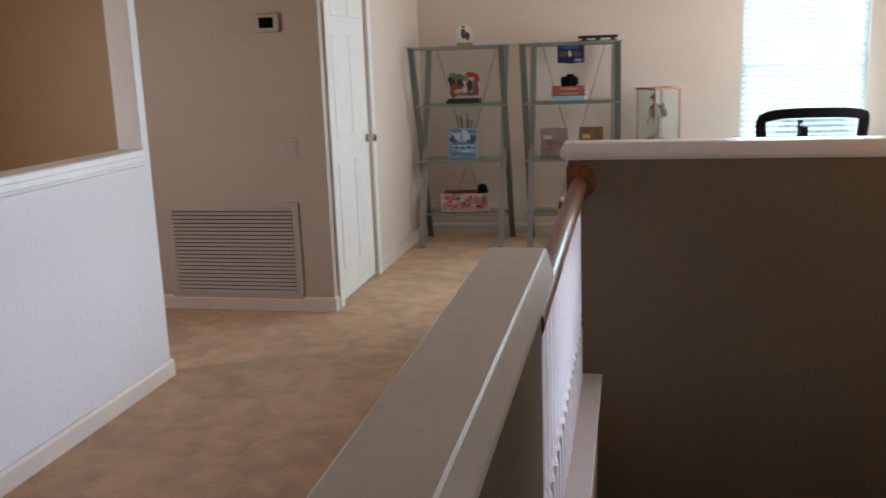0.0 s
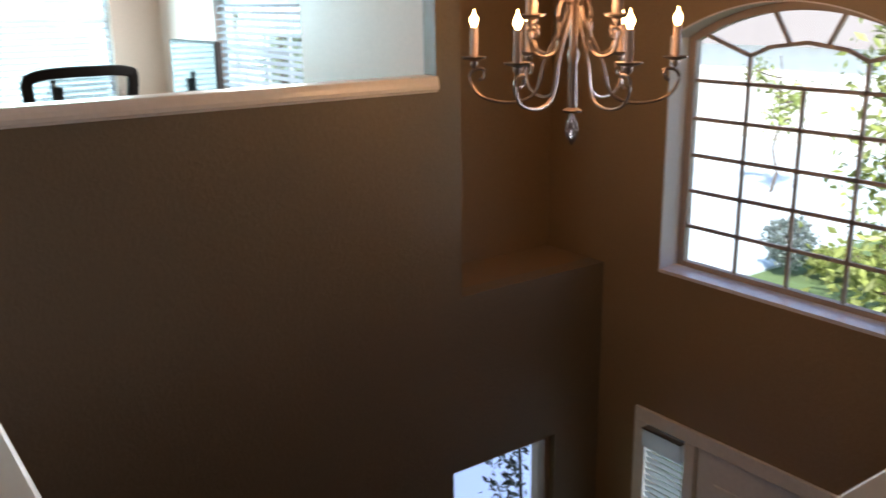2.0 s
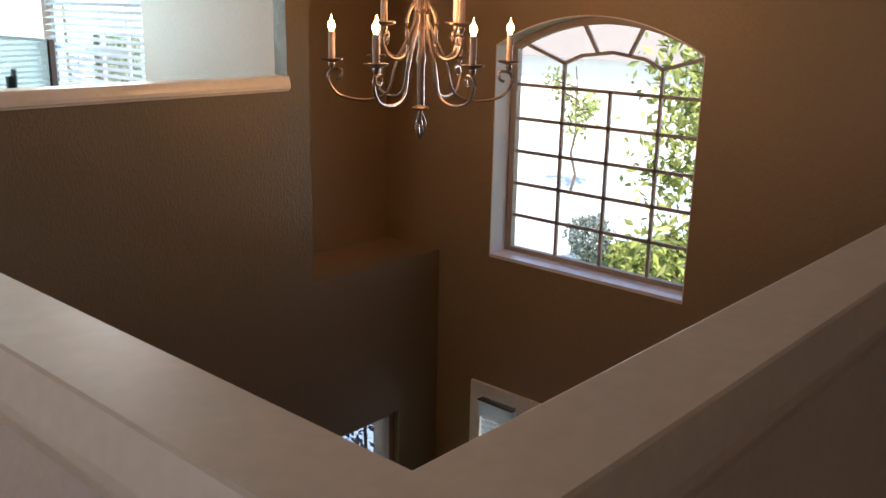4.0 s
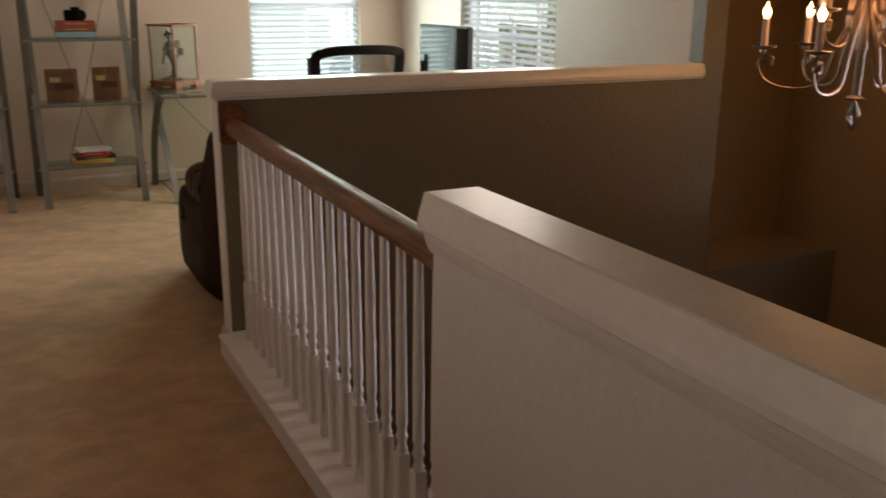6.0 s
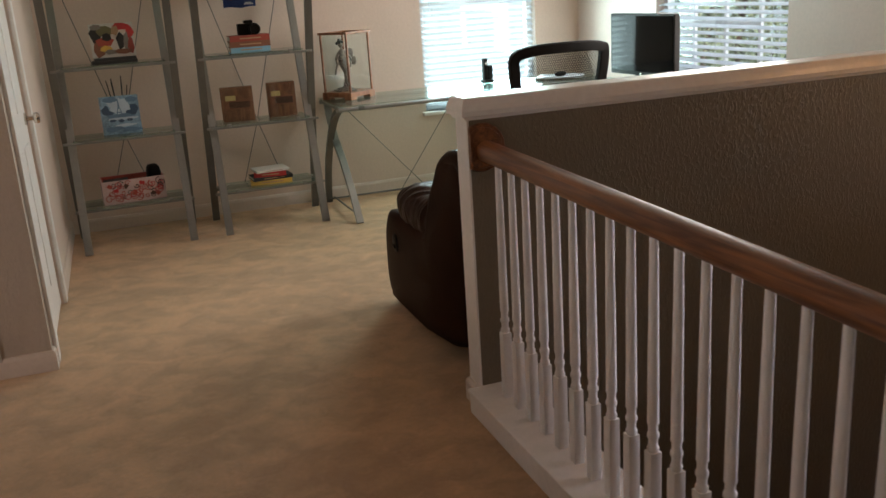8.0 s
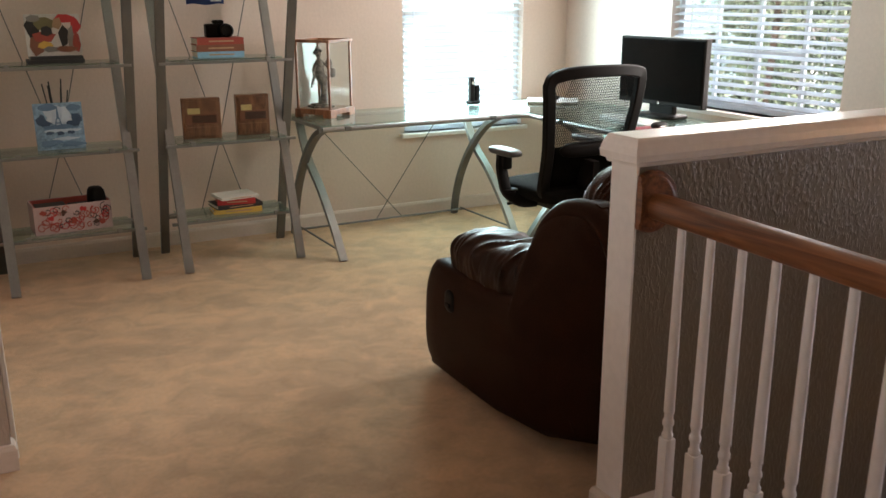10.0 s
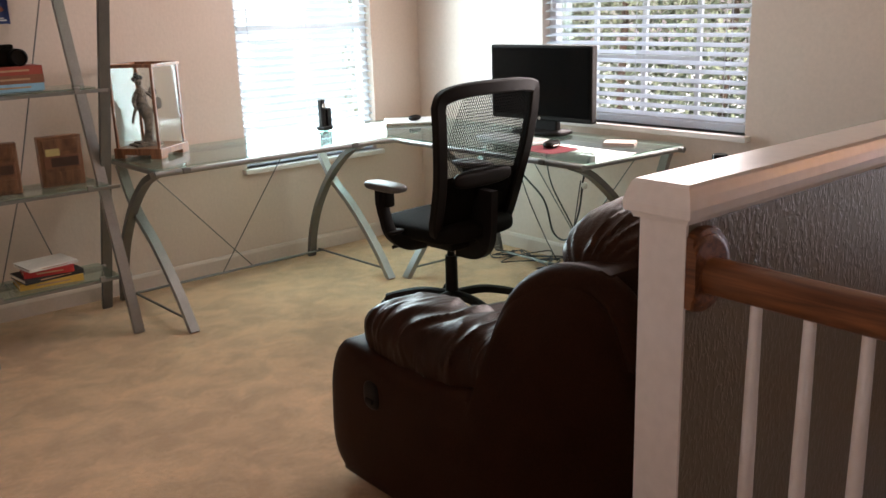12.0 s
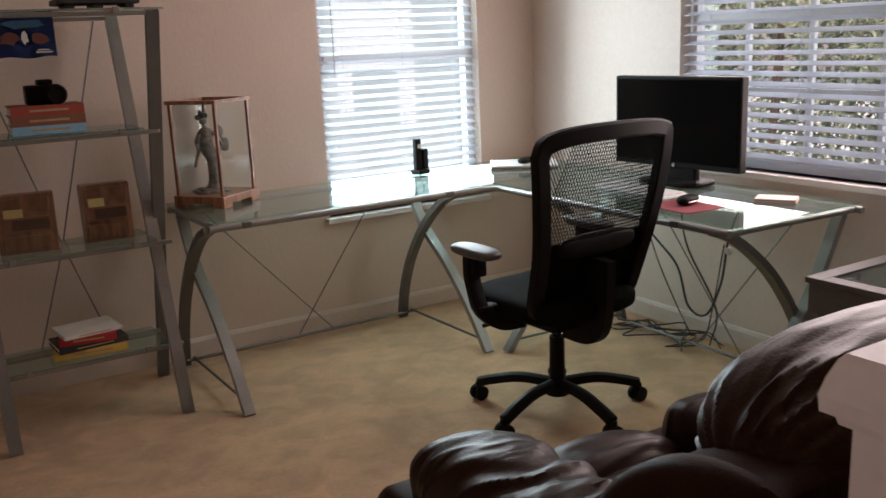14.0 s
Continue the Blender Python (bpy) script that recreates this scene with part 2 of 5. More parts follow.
STUCCO = shader("pale_stucco", (0.72, 0.70, 0.66), 0.85, vary=0.06, scale=2)
SILLSTONE = shader("marble_sill", (0.72, 0.70, 0.74), 0.2, vary=0.10, scale=7, grain=25, bump=0.02)
FIGURE = shader("painted_doll_cloth", (0.17, 0.135, 0.11), 0.6, vary=0.65, scale=20)


def paint(name, colour, rough=0.6, vary=0.1):
    return shader(name, colour, rough, vary=vary, scale=15, grain=120, bump=0.05)


RED, DULLRED = paint("red_cover", (0.42, 0.03, 0.03)), paint("brick_red_cover", (0.33, 0.06, 0.04))
BROWNCOVER, BLUECOVER = paint("brown_cover", (0.22, 0.09, 0.05)), paint("light_blue_cover", (0.22, 0.45, 0.60))
YELLOW, PALE = paint("yellow_cover", (0.62, 0.40, 0.08)), paint("off_white_cover", (0.66, 0.64, 0.60))
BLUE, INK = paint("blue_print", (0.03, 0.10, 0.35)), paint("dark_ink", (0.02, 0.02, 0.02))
GREY = paint("grey_bezel", (0.42, 0.38, 0.35))

# ---- building helpers ----


def mesh_of(name, bm, material, smooth=False):
    me = bpy.data.meshes.new(name)
    bmesh.ops.recalc_face_normals(bm, faces=bm.faces)
    bm.to_mesh(me)
    bm.free()
    if smooth:
        me.shade_smooth()
        me.set_sharp_from_angle(angle=radians(40))
    if material:
        me.materials.append(material)
    return me


def part(name, bm, material, parent, label="", smooth=False):
    """Links a bmesh as one mesh under a thing or under a part."""
    ob = new(name, mesh_of(name, bm, material, smooth))
    ob.parent = parent
    if label:
        tagged(ob, label)
    return ob


def structure(name, bm, material, label="", smooth=False):
    return tagged(new(name, mesh_of(name, bm, material, smooth)), label, kind="structure")


def thing(name, label, category, m, group=""):
    ob = new(name)
    ob.empty_display_size = 0.1
    ob.matrix_world = m
    return tagged(ob, label, category, group)


def single(name, bm, material, label, category, m, group="", smooth=False):
    ob = new(name, mesh_of(name, bm, material, smooth))
    ob.matrix_world = m
    return tagged(ob, label, category, group)


def box(bm, x0, y0, z0, x1, y1, z1, bevel=0.0, seg=2):
    made = bmesh.ops.create_cube(bm, size=1.0)["verts"]
    for v in made:
        v.co = Vector((x0 + (v.co.x + 0.5) * (x1 - x0), y0 + (v.co.y + 0.5) * (y1 - y0), z0 + (v.co.z + 0.5) * (z1 - z0)))
    if bevel:
        edges = list({e for v in made for e in v.link_edges})
        bmesh.ops.bevel(bm, geom=edges, offset=bevel, segments=seg, profile=0.5, affect="EDGES")
    return bm


def boxes(*rows, bevel=0.0):
    bm = bmesh.new()
    for row in rows:
        box(bm, *row, bevel=bevel)
    return bm


def sweep(bm, points, profile, closed=False, up=(0, 0, 1)):
    """Sweeps a closed profile of (side, up) pairs along points, with its ends capped."""
    pts = [Vector(p) for p in points]
    rings = []
    for i, p in enumerate(pts):
        a, b = pts[max(i - 1, 0)], pts[min(i + 1, len(pts) - 1)]
        if closed:
            a, b = pts[i - 1], pts[(i + 1) % len(pts)]
        way = (b - a).normalized()
        if (0 < i < len(pts) - 1 or closed) and (p - a).length and (b - p).length:
            way = ((p - a).normalized() + (b - p).normalized()).normalized()
        side = way.cross(Vector(up))
        if side.length < 1e-4:
            side = way.cross(Vector((1, 0.01, 0)))
        side.normalize()
        top = side.cross(way).normalized()
        grow = 1.0
        if 0 < i < len(pts) - 1 or closed:
            c = (p - a).normalized().dot(way)
            grow = 1 / max(c, 0.5)
        rings.append([bm.verts.new(p + side * (s * grow) + top * u) for s, u in profile])
    n = len(profile)
    pairs = list(zip(rings, rings[1:])) + ([(rings[-1], rings[0])] if closed else [])
    for r, q in pairs:
        for k in range(n):
            bm.faces.new((r[k], r[(k + 1) % n], q[(k + 1) % n], q[k]))
    if not closed:
        bm.faces.new(rings[0]), bm.faces.new(rings[-1])
    return bm


def round_profile(r, n=8, flat=1.0):
    return [(r * math.cos(2 * math.pi * k / n), r * flat * math.sin(2 * math.pi * k / n)) for k in range(n)]


def rect_profile(w, h):
    return [(-w / 2, -h / 2), (w / 2, -h / 2), (w / 2, h / 2), (-w / 2, h / 2)]


def tube(bm, points, r, n=8):
    return sweep(bm, points, round_profile(r, n))


def lathe(bm, profile, n=16, at=(0, 0, 0)):
    """Turns (radius, z) pairs round the z axis."""
    rings = [[bm.verts.new((at[0] + r * math.cos(2 * math.pi * k / n), at[1] + r * math.sin(2 * math.pi * k / n), at[2] + z)) for k in range(n)] for r, z in profile]
    for a, b in zip(rings, rings[1:]):
        for k in range(n):
            bm.faces.new((a[k], a[(k + 1) % n], b[(k + 1) % n], b[k]))
    bm.faces.new(rings[0]), bm.faces.new(rings[-1])
    return bm


def curve(points, steps=10):
    """A smooth line through points (Catmull-Rom)."""
    p = [Vector(v) for v in points]
    p = [2 * p[0] - p[1], *p, 2 * p[-1] - p[-2]]
    out = []
    for a, b, c, d in zip(p, p[1:], p[2:], p[3:]):
        for k in range(steps):
            t = k / steps
            out.append(0.5 * (2 * b + (c - a) * t + (2 * a - 5 * b + 4 * c - d) * t * t + (3 * b - a - 3 * c + d) * t**3))
    return [*out, p[-2]]


def cushion(bm, x0, y0, z0, x1, y1, z1, n=10, power=4.0, folds=0.0, seed=0):
    """A stuffed pad: a superellipsoid between two corners, with soft creases."""
    c, h = Vector(((x0 + x1) / 2, (y0 + y1) / 2, (z0 + z1) / 2)), Vector(((x1 - x0) / 2, (y1 - y0) / 2, (z1 - z0) / 2))
    made = bmesh.ops.create_cube(bm, size=2.0)["verts"]
    edges = list({e for v in made for e in v.link_edges})
    got = bmesh.ops.subdivide_edges(bm, edges=edges, cuts=n, use_grid_fill=True)
    verts = {v for v in got["geom"] if isinstance(v, bmesh.types.BMVert)}
    verts |= {v for f in got["geom"] if isinstance(f, bmesh.types.BMFace) for v in f.verts}
    for v in verts:
        q = v.co
        length = (abs(q.x) ** power + abs(q.y) ** power + abs(q.z) ** power) ** (1 / power)
        d = q / length
        place = Vector((c.x + d.x * h.x, c.y + d.y * h.y, c.z + d.z * h.z))
        if folds:
            bend = 0.05 * noise.noise(Vector((place.x * 5 + seed, place.y * 4, place.z * 5)))
            w = 1 - 2.2 * abs(noise.noise(Vector((place.x * 2.5 + seed, (place.y + bend + 0.25 * place.x) * 15 + seed, place.z * 3))))
            w += 0.3 * (1 - 3 * abs(noise.noise(Vector((place.x * 6 + seed, (place.y + 1.5 * bend) * 26, place.z * 8)))))
            place += d.normalized() * (folds * w * (0.3 + 0.7 * max(0.0, min(1.0, 0.5 + 1.2 * d.z))))
        v.co = place
    return bm

# ---- the large structure ----
TOP, LOW = 2.75, -2.85
TAN = knockdown("tan_plaster", (0.38, 0.26, 0.145), strength=0.2)
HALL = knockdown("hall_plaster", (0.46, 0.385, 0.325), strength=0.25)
structure("floor", boxes((-3.3, -1.7, -0.3, 0.80, 8.12, 0), (0.80, -1.7, -0.3, 4.197, 1.17, 0), (0.80, 4.40, -0.3, 3.10, 8.12, 0)), CARPET, "beige cut-pile carpet on the upper floor")
structure("foyer_floor", boxes((0.6, 1.0, LOW - 0.1, 4.3, 5.6, LOW)), TILE, "brown tiled floor of the entrance below")
structure("ceiling", boxes((-3.4, -1.8, TOP, 4.5, 4.95, TOP + 0.1), (-3.4, 4.95, TOP, 3.4, 8.2, TOP + 0.1)), CREAM, "plain pale ceiling")
structure("wall_north", boxes((-0.92, 8.0, 0, 1.77, 8.12, TOP), (2.69, 8.0, 0, 3.2, 8.12, TOP), (1.77, 8.0, 0, 2.69, 8.12, 0.56), (1.77, 8.0, 2.08, 2.69, 8.12, TOP)), CREAM, "pale cream plastered wall with a window")
structure("wall_east", boxes((3.06, 4.44, 0.0, 3.2, 5.66, TOP), (3.06, 6.92, 0, 3.2, 8.0, TOP), (3.06, 5.66, 0, 3.2, 6.92, 0.80), (3.06, 5.66, 2.08, 3.2, 6.92, TOP)), CREAM, "pale cream plastered wall with a window")
structure("wall_west", boxes((-0.92, 5.64, 0, -0.80, 5.66, TOP), (-0.92, 6.45, 0, -0.80, 8.0, TOP), (-0.92, 5.66, 2.05, -0.80, 6.45, TOP)), CREAM, "pale cream plastered wall beside the closet door")
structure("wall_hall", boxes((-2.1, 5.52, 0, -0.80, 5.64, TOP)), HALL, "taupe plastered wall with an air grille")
structure("wall_side_room", boxes((-3.3, 5.52, 0, -2.1, 5.64, TOP)), TAN, "tan plastered wall of the side room")
structure("wall_foyer_north", boxes(
    (0.675, 4.345, LOW, 3.06, 4.44, 1.033), (3.06, 4.345, LOW, 3.13, 4.46, 0.01),
    (3.13, 4.345, -0.945, 3.855, 4.46, 0.01), (3.855, 4.345, LOW, 4.197, 4.46, 0.01), (3.13, 4.345, LOW, 3.855, 4.46, -2.0), (3.06, 4.345, 0.01, 3.2, 4.44, TOP),
), TAUPE, "tall taupe wall with knockdown plaster between loft and entrance")
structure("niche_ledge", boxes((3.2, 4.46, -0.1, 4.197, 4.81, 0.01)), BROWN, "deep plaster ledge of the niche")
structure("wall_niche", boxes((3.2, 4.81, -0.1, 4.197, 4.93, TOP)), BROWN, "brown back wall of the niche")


def arch_z(y, spring=1.25, half=0.616, rise=0.17, centre=3.338):
    r = (half * half + rise * rise) / (2 * rise)
    return spring + math.sqrt(max(r * r - (y - centre) ** 2, 0)) - (r - rise)


def foyer_east_wall():
    bm = boxes((4.197, -1.7, LOW, 4.40, 2.5, TOP),
               (4.197, 2.5, LOW, 4.40, 2.722, -0.75 + 0.75), (4.197, 2.5, 0.0, 4.40, 2.722, TOP), (4.197, 3.954, -0.75, 4.40, 4.93, TOP), (4.197, 4.05, LOW, 4.40, 4.93, -0.75),
               (4.197, 2.722, -0.75, 4.40, 3.954, 0.045))
    steps = 28
    for k in range(steps):
        a, b = 2.722 + 1.232 * k / steps, 2.722 + 1.232 * (k + 1) / steps
        verts = [bm.verts.new((x, y, z)) for x in (4.197, 4.40) for y, z in ((a, arch_z(a)), (b, arch_z(b)), (b, TOP), (a, TOP))]
        for f in ((0, 1, 2, 3), (7, 6, 5, 4), (0, 4, 5, 1), (2, 6, 7, 3)):
            bm.faces.new([verts[i] for i in f])
    return bm


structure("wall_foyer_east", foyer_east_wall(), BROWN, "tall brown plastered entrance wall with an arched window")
structure("wall_foyer_west", boxes((0.675, 1.28, LOW, 0.80, 4.345, -0.302)), TAUPE, "taupe wall below the landing")
structure("wall_foyer_south", boxes((0.675, 1.17, LOW, 4.197, 1.28, -0.302)), TAUPE, "taupe wall below the landing")
structure("wall_south", boxes((-3.3, -1.8, 0, 4.4, -1.7, TOP)), CREAM, "plain wall behind the landing")
structure("wall_far_west", boxes((-3.4, -1.8, 0, -3.3, 2.4, TOP), (-3.4, 3.6, 0, -3.3, 5.64, TOP), (-3.4, 2.4, 0, -3.3, 3.6, 0.9), (-3.4, 2.4, 2.0, -3.3, 3.6, TOP)), BROWN, "tan wall of the room beyond the opening")
structure("wall_left", boxes((-1.37, -1.7, 0, -1.25, 4.35, 1.035), (-1.37, 4.295, 1.035, -1.25, 4.35, TOP), (-1.37, -1.7, 2.3, -1.25, 4.295, TOP)), WHITEWALL, "white half wall with an opening above it")
# low walls round the stair opening
structure("wall_landing", boxes((0.652, 1.177, 0, 0.745, 2.42, 1.0), (0.745, 1.177, 0, 4.197, 1.268, 1.0)), WHITEWALL, "white plastered low wall round the stair opening")
structure("wall_landing_face", boxes((0.745, 1.268, -0.3, 0.749, 2.42, 0.94), (0.749, 1.268, -0.3, 4.197, 1.272, 0.94)), TAUPE, "taupe inner face of the low wall")

EDGE = [(0.058, 0.060), (0.0625, 0.057), (0.066, 0.046), (0.073, 0.022), (0.077, 0.006), (0.077, -0.010), (0.071, -0.016), (0.064, -0.020), (0.061, -0.034), (0.055, -0.050), (0.0485, -0.062)]
CAP = EDGE + [(-a, b) for a, b in reversed(EDGE)]


def landing_cap():
    bm = bmesh.new()
    sweep(bm, [(0.698, 2.43, 1.004), (0.698, 1.223, 1.004), (4.197, 1.223, 1.004)], CAP)
    return bm


structure("trim_landing_cap", landing_cap(), TRIM, "white painted moulded cap on the low wall")
HALFCAP = [(-0.073, 0.066), (-0.068, 0.072), (0.068, 0.072), (0.073, 0.066), (0.073, 0.045), (0.069, 0.041), (0.069, 0.018), (0.064, 0.014), (0.062, 0.0), (-0.062, 0.0), (-0.064, 0.014), (-0.069, 0.018), (-0.069, 0.041), (-0.073, 0.045)]


def half_wall_cap(x0, x1, y, z):
    """A moulded cap whose profile returns round its free end."""
    bm = bmesh.new()
    rings = []
    for out, up in ((0.0, 0.0), (0.011, 0.0), (0.014, 0.009), (0.024, 0.013), (0.0255, 0.030), (0.021, 0.048), (0.014, 0.066), (0.009, 0.072)):
        rings.append([bm.verts.new(p) for p in ((x0 - out, y - 0.048 - out, z + up), (x1, y - 0.048 - out, z + up), (x1, y + 0.048 + out, z + up), (x0 - out, y + 0.048 + out, z + up))])
    for r, q in zip(rings, rings[1:]):
        for k in range(4):
            bm.faces.new((r[k], r[(k + 1) % 4], q[(k + 1) % 4], q[k]))
    bm.faces.new(rings[0]), bm.faces.new(rings[-1])
    return bm


structure("trim_half_wall_cap", half_wall_cap(0.670, 3.062, 4.393, 1.033), TRIM, "white painted cap with stepped fascia on the half wall")
structure("trim_half_wall_end", boxes((0.668, 4.342, 0.088, 0.675, 4.443, 1.033)), TRIM, "white painted end of the half wall")
structure("trim_left_cap", sweep(bmesh.new(), [(-1.31, -1.7, 1.037), (-1.31, 4.295, 1.037)], HALFCAP), TRIM, "white painted cap on the half wall")
structure("trim_curb", boxes((0.625, 2.43, 0, 0.812, 4.345, 0.078), (0.618, 2.43, 0.078, 0.82, 4.345, 0.092), bevel=0.003), TRIM, "white painted curb under the balusters")

BASE = [(0, 0), (0.014, 0), (0.014, 0.07), (0.008, 0.085), (0, 0.088)]


def baseboard(points):
    """A board along the wall; the room lies to the right of the way."""
    return sweep(bmesh.new(), [(x, y, 0.0) for x, y in points], BASE)


BOARD = shader("cream_baseboard_paint", (0.66, 0.56, 0.49), 0.45, vary=0.06, scale=4)
for run in ([(-0.80, 6.53), (-0.80, 8.0), (3.06, 8.0), (3.06, 4.44), (0.668, 4.443), (0.668, 4.342)], [(-3.3, 5.52), (-0.80, 5.52), (-0.80, 5.57)], [(-1.25, -1.7), (-1.25, 4.35), (-1.37, 4.35)], [(0.65, 2.42), (0.65, 1.175), (4.197, 1.175)]):
    structure("baseboard", baseboard(run), BOARD, "cream painted baseboard")

# ---- railing ----


def railing():
    t = thing("stair_railing", "oak handrail on white turned balusters above a curb", "railing", pose(0.723, 4.345, 0.092))
    prof = [(-0.018, -0.014), (-0.026, -0.009), (-0.032, 0.005), (-0.033, 0.020), (-0.029, 0.037), (-0.018, 0.047), (0, 0.051), (0.018, 0.047), (0.029, 0.037), (0.033, 0.020), (0.032, 0.005), (0.026, -0.009), (0.018, -0.014)]
    part("handrail", sweep(bmesh.new(), [(0, -0.02, 0.822), (0, -0.6, 0.811), (0, -1.2, 0.80), (0, -1.926, 0.787)], prof), OAK, t, "stained oak handrail", True)
    disc = lathe(bmesh.new(), [(0.080, 0.0), (0.081, 0.012), (0.078, 0.017), (0.068, 0.0185), (0.0665, 0.022), (0.060, 0.024), (0.058, 0.024), (0.0, 0.0245)], 32)
    bmesh.ops.transform(disc, matrix=Matrix.Translation((-0.008, 0, 0.849)) @ Matrix.Rotation(radians(90), 4, "X"), verts=disc.verts)
    for v in disc.verts:
        v.co.x = max(v.co.x, -0.053)
    part("rosette", disc, OAK, t, "round oak wall rosette", True)
    bm = boxes((-0.016, -0.016, 0, 0.016, 0.016, 0.235), bevel=0.002)
    lathe(bm, [(0.014, 0.235), (0.016, 0.245), (0.012, 0.252), (0.012, 0.268), (0.0155, 0.275), (0.0155, 0.283), (0.012, 0.290), (0.012, 0.305), (0.015, 0.312), (0.0145, 0.325), (0.0135, 0.5), (0.0105, 0.815)], 12)
    me = mesh_of("baluster", bm, TRIM, True)
    for k in range(18):
        b = new("baluster", me)
        b.parent = t
        b.matrix_basis = pose(0, -0.116 - 0.0991 * k, 0)


railing()

# ---- windows ----


def pane_window(name, m, width, height, label, muntins=0):
    """A sash window in a frame; x across, y out, z up from the sill."""
    t = tagged(thing(name, label, "window", m), kind="structure")
    f = 0.045
    part("window_frame", boxes((0, 0.06, 0, f, 0.11, height), (width - f, 0.06, 0, width, 0.11, height), (f, 0.06, 0, width - f, 0.11, f), (f, 0.06, height - f, width - f, 0.11, height), (f, 0.055, height * 0.5 - 0.02, width - f, 0.105, height * 0.5 + 0.02)), WHITE, t)
    for z0, z1 in ((f, height * 0.5 - 0.02), (height * 0.5 + 0.02, height - f)):
        p = part("pane", boxes((f, 0.08, z0, width - f, 0.085, z1)), CLEAR, t)
        p.visible_shadow = False
    for k in range(muntins):
        x = width * (k + 1) / (muntins + 1)
        part("muntin", boxes((x - 0.011, 0.072, f, x + 0.011, 0.093, height * 0.5 - 0.02), (x - 0.011, 0.072, height * 0.5 + 0.02, x + 0.011, 0.093, height - f)), WHITE, t)
        for z in ((f + height * 0.5 - 0.02) / 2, (height * 0.5 + 0.02 + height - f) / 2):
            part("muntin", boxes((x - width / (muntins + 1) + 0.011, 0.074, z - 0.011, x - 0.011, 0.091, z + 0.011)), WHITE, t)
    part("window_sill", boxes((-0.03, -0.045, -0.028, width + 0.03, 0.10, 0.0), bevel=0.005), TRIM, t, "white sill")
    return t


pane_window("window_1", pose(1.77, 8.0, 0.56), 0.92, 1.52, "white framed sash window with a blown-out bright view")
pane_window("window_2", pose(3.06, 6.92, 0.80, 0, 0, -90), 1.26, 1.28, "white framed sash window looking onto shrubs", 3)


def blind(m, width, height, tilt, label):
    t = thing("window_blind", label, "blind", m, "white slatted blinds")
    part("headrail", boxes((0.005, 0.0, height - 0.05, width - 0.005, 0.05, height), bevel=0.003), SLAT, t)
    part("bottom_rail", boxes((0.01, 0.018, 0.001, width - 0.01, 0.034, 0.036), bevel=0.003), SLAT, t)
    me = mesh_of("slat", boxes((0.01 - width / 2, -0.024, -0.0015, width / 2 - 0.01, 0.024, 0.0015)), SLAT)
    count = int((height - 0.10) / 0.043)
    for k in range(count):
        s = new("slat", me)
        s.parent = t
        s.matrix_basis = pose(width / 2, 0.026, 0.055 + 0.043 * k, tilt + random.uniform(-2.5, 2.5), random.uniform(-0.25, 0.25), 0)
    for x in (0.12, width / 2, width - 0.12):
        part("ladder_cord", boxes((x - 0.001, 0.0005, 0.03, x + 0.001, 0.0025, height - 0.05), (x - 0.001, 0.049, 0.03, x + 0.001, 0.051, height - 0.05)), SLAT, t)
    part("wand", tube(bmesh.new(), [(0.07, -0.008, height - 0.06), (0.07, -0.010, height * 0.45)], 0.004, 6), SLAT, t)
    return t


blind(pose(1.775, 8.004, 0.565), 0.91, 1.51, 18, "white slatted blind, slats half open, in the north window")
blind(pose(3.064, 6.915, 0.805, 0, 0, -90), 1.25, 1.27, 17, "white slatted blind with open slats before shrubs")


def arched_window():
    t = tagged(thing("window_3", "arched grid window above the front door with a fan top", "window", pose(4.34, 0, 0)), kind="structure")
    bars = []
    y0, y1, z0 = 2.722, 3.954, 0.045
    frame_pts = [(0.02, y0 + 0.02, z0 + 0.02), (0.02, y1 - 0.02, z0 + 0.02)] + [(0.02, y, arch_z(y) - 0.02) for y in [y1 - 0.02 - 1.192 * k / 24 for k in range(25)]]
    part("window_frame", sweep(bmesh.new(), frame_pts, rect_profile(0.05, 0.04), True, (1, 0, 0)), ALU, t)
    rows = [0.28, 0.468, 0.655, 0.842, 1.032]
    for z in rows:
        bars.append([(0.02, y0 + 0.03, z), (0.02, y1 - 0.03, z)])
    for y in (3.016, 3.604):
        bars.append([(0.02, y, z0 + 0.03), (0.02, y, 1.165)])
    bars.append([(0.02, 3.31, z0 + 0.03), (0.02, 3.31, 1.032)])
    bars.append([(0.02, 3.604, 1.165), (0.02, 3.50, 1.21), (0.02, 3.31, 1.235), (0.02, 3.12, 1.21), (0.02, 3.016, 1.165)])
    bars += [[(0.02, 3.604, 1.165), (0.02, 3.90, 1.27)], [(0.02, 3.016, 1.165), (0.02, 2.755, 1.24)], [(0.02, 3.40, 1.228), (0.02, 3.50, 1.385)], [(0.02, 3.21, 1.228), (0.02, 3.13, 1.39)]]
    for pts in bars:
        part("muntin", sweep(bmesh.new(), pts, rect_profile(0.018, 0.016), False, (1, 0, 0)), ALU, t)
    bm = bmesh.new()
    outline = [bm.verts.new((0.03, y0, z0)), bm.verts.new((0.03, y1, z0))] + [bm.verts.new((0.03, y, arch_z(y))) for y in [y1 - 1.232 * k / 24 for k in range(25)]]
    bm.faces.new(outline)
    p = part("pane", bm, CLEAR, t)
    p.visible_shadow = False
    part("window_sill", boxes((-0.143, y0 + 0.002, z0 + 0.001, 0.0, y1 - 0.002, z0 + 0.019)), SILLSTONE, t, "pale marble sill")


arched_window()


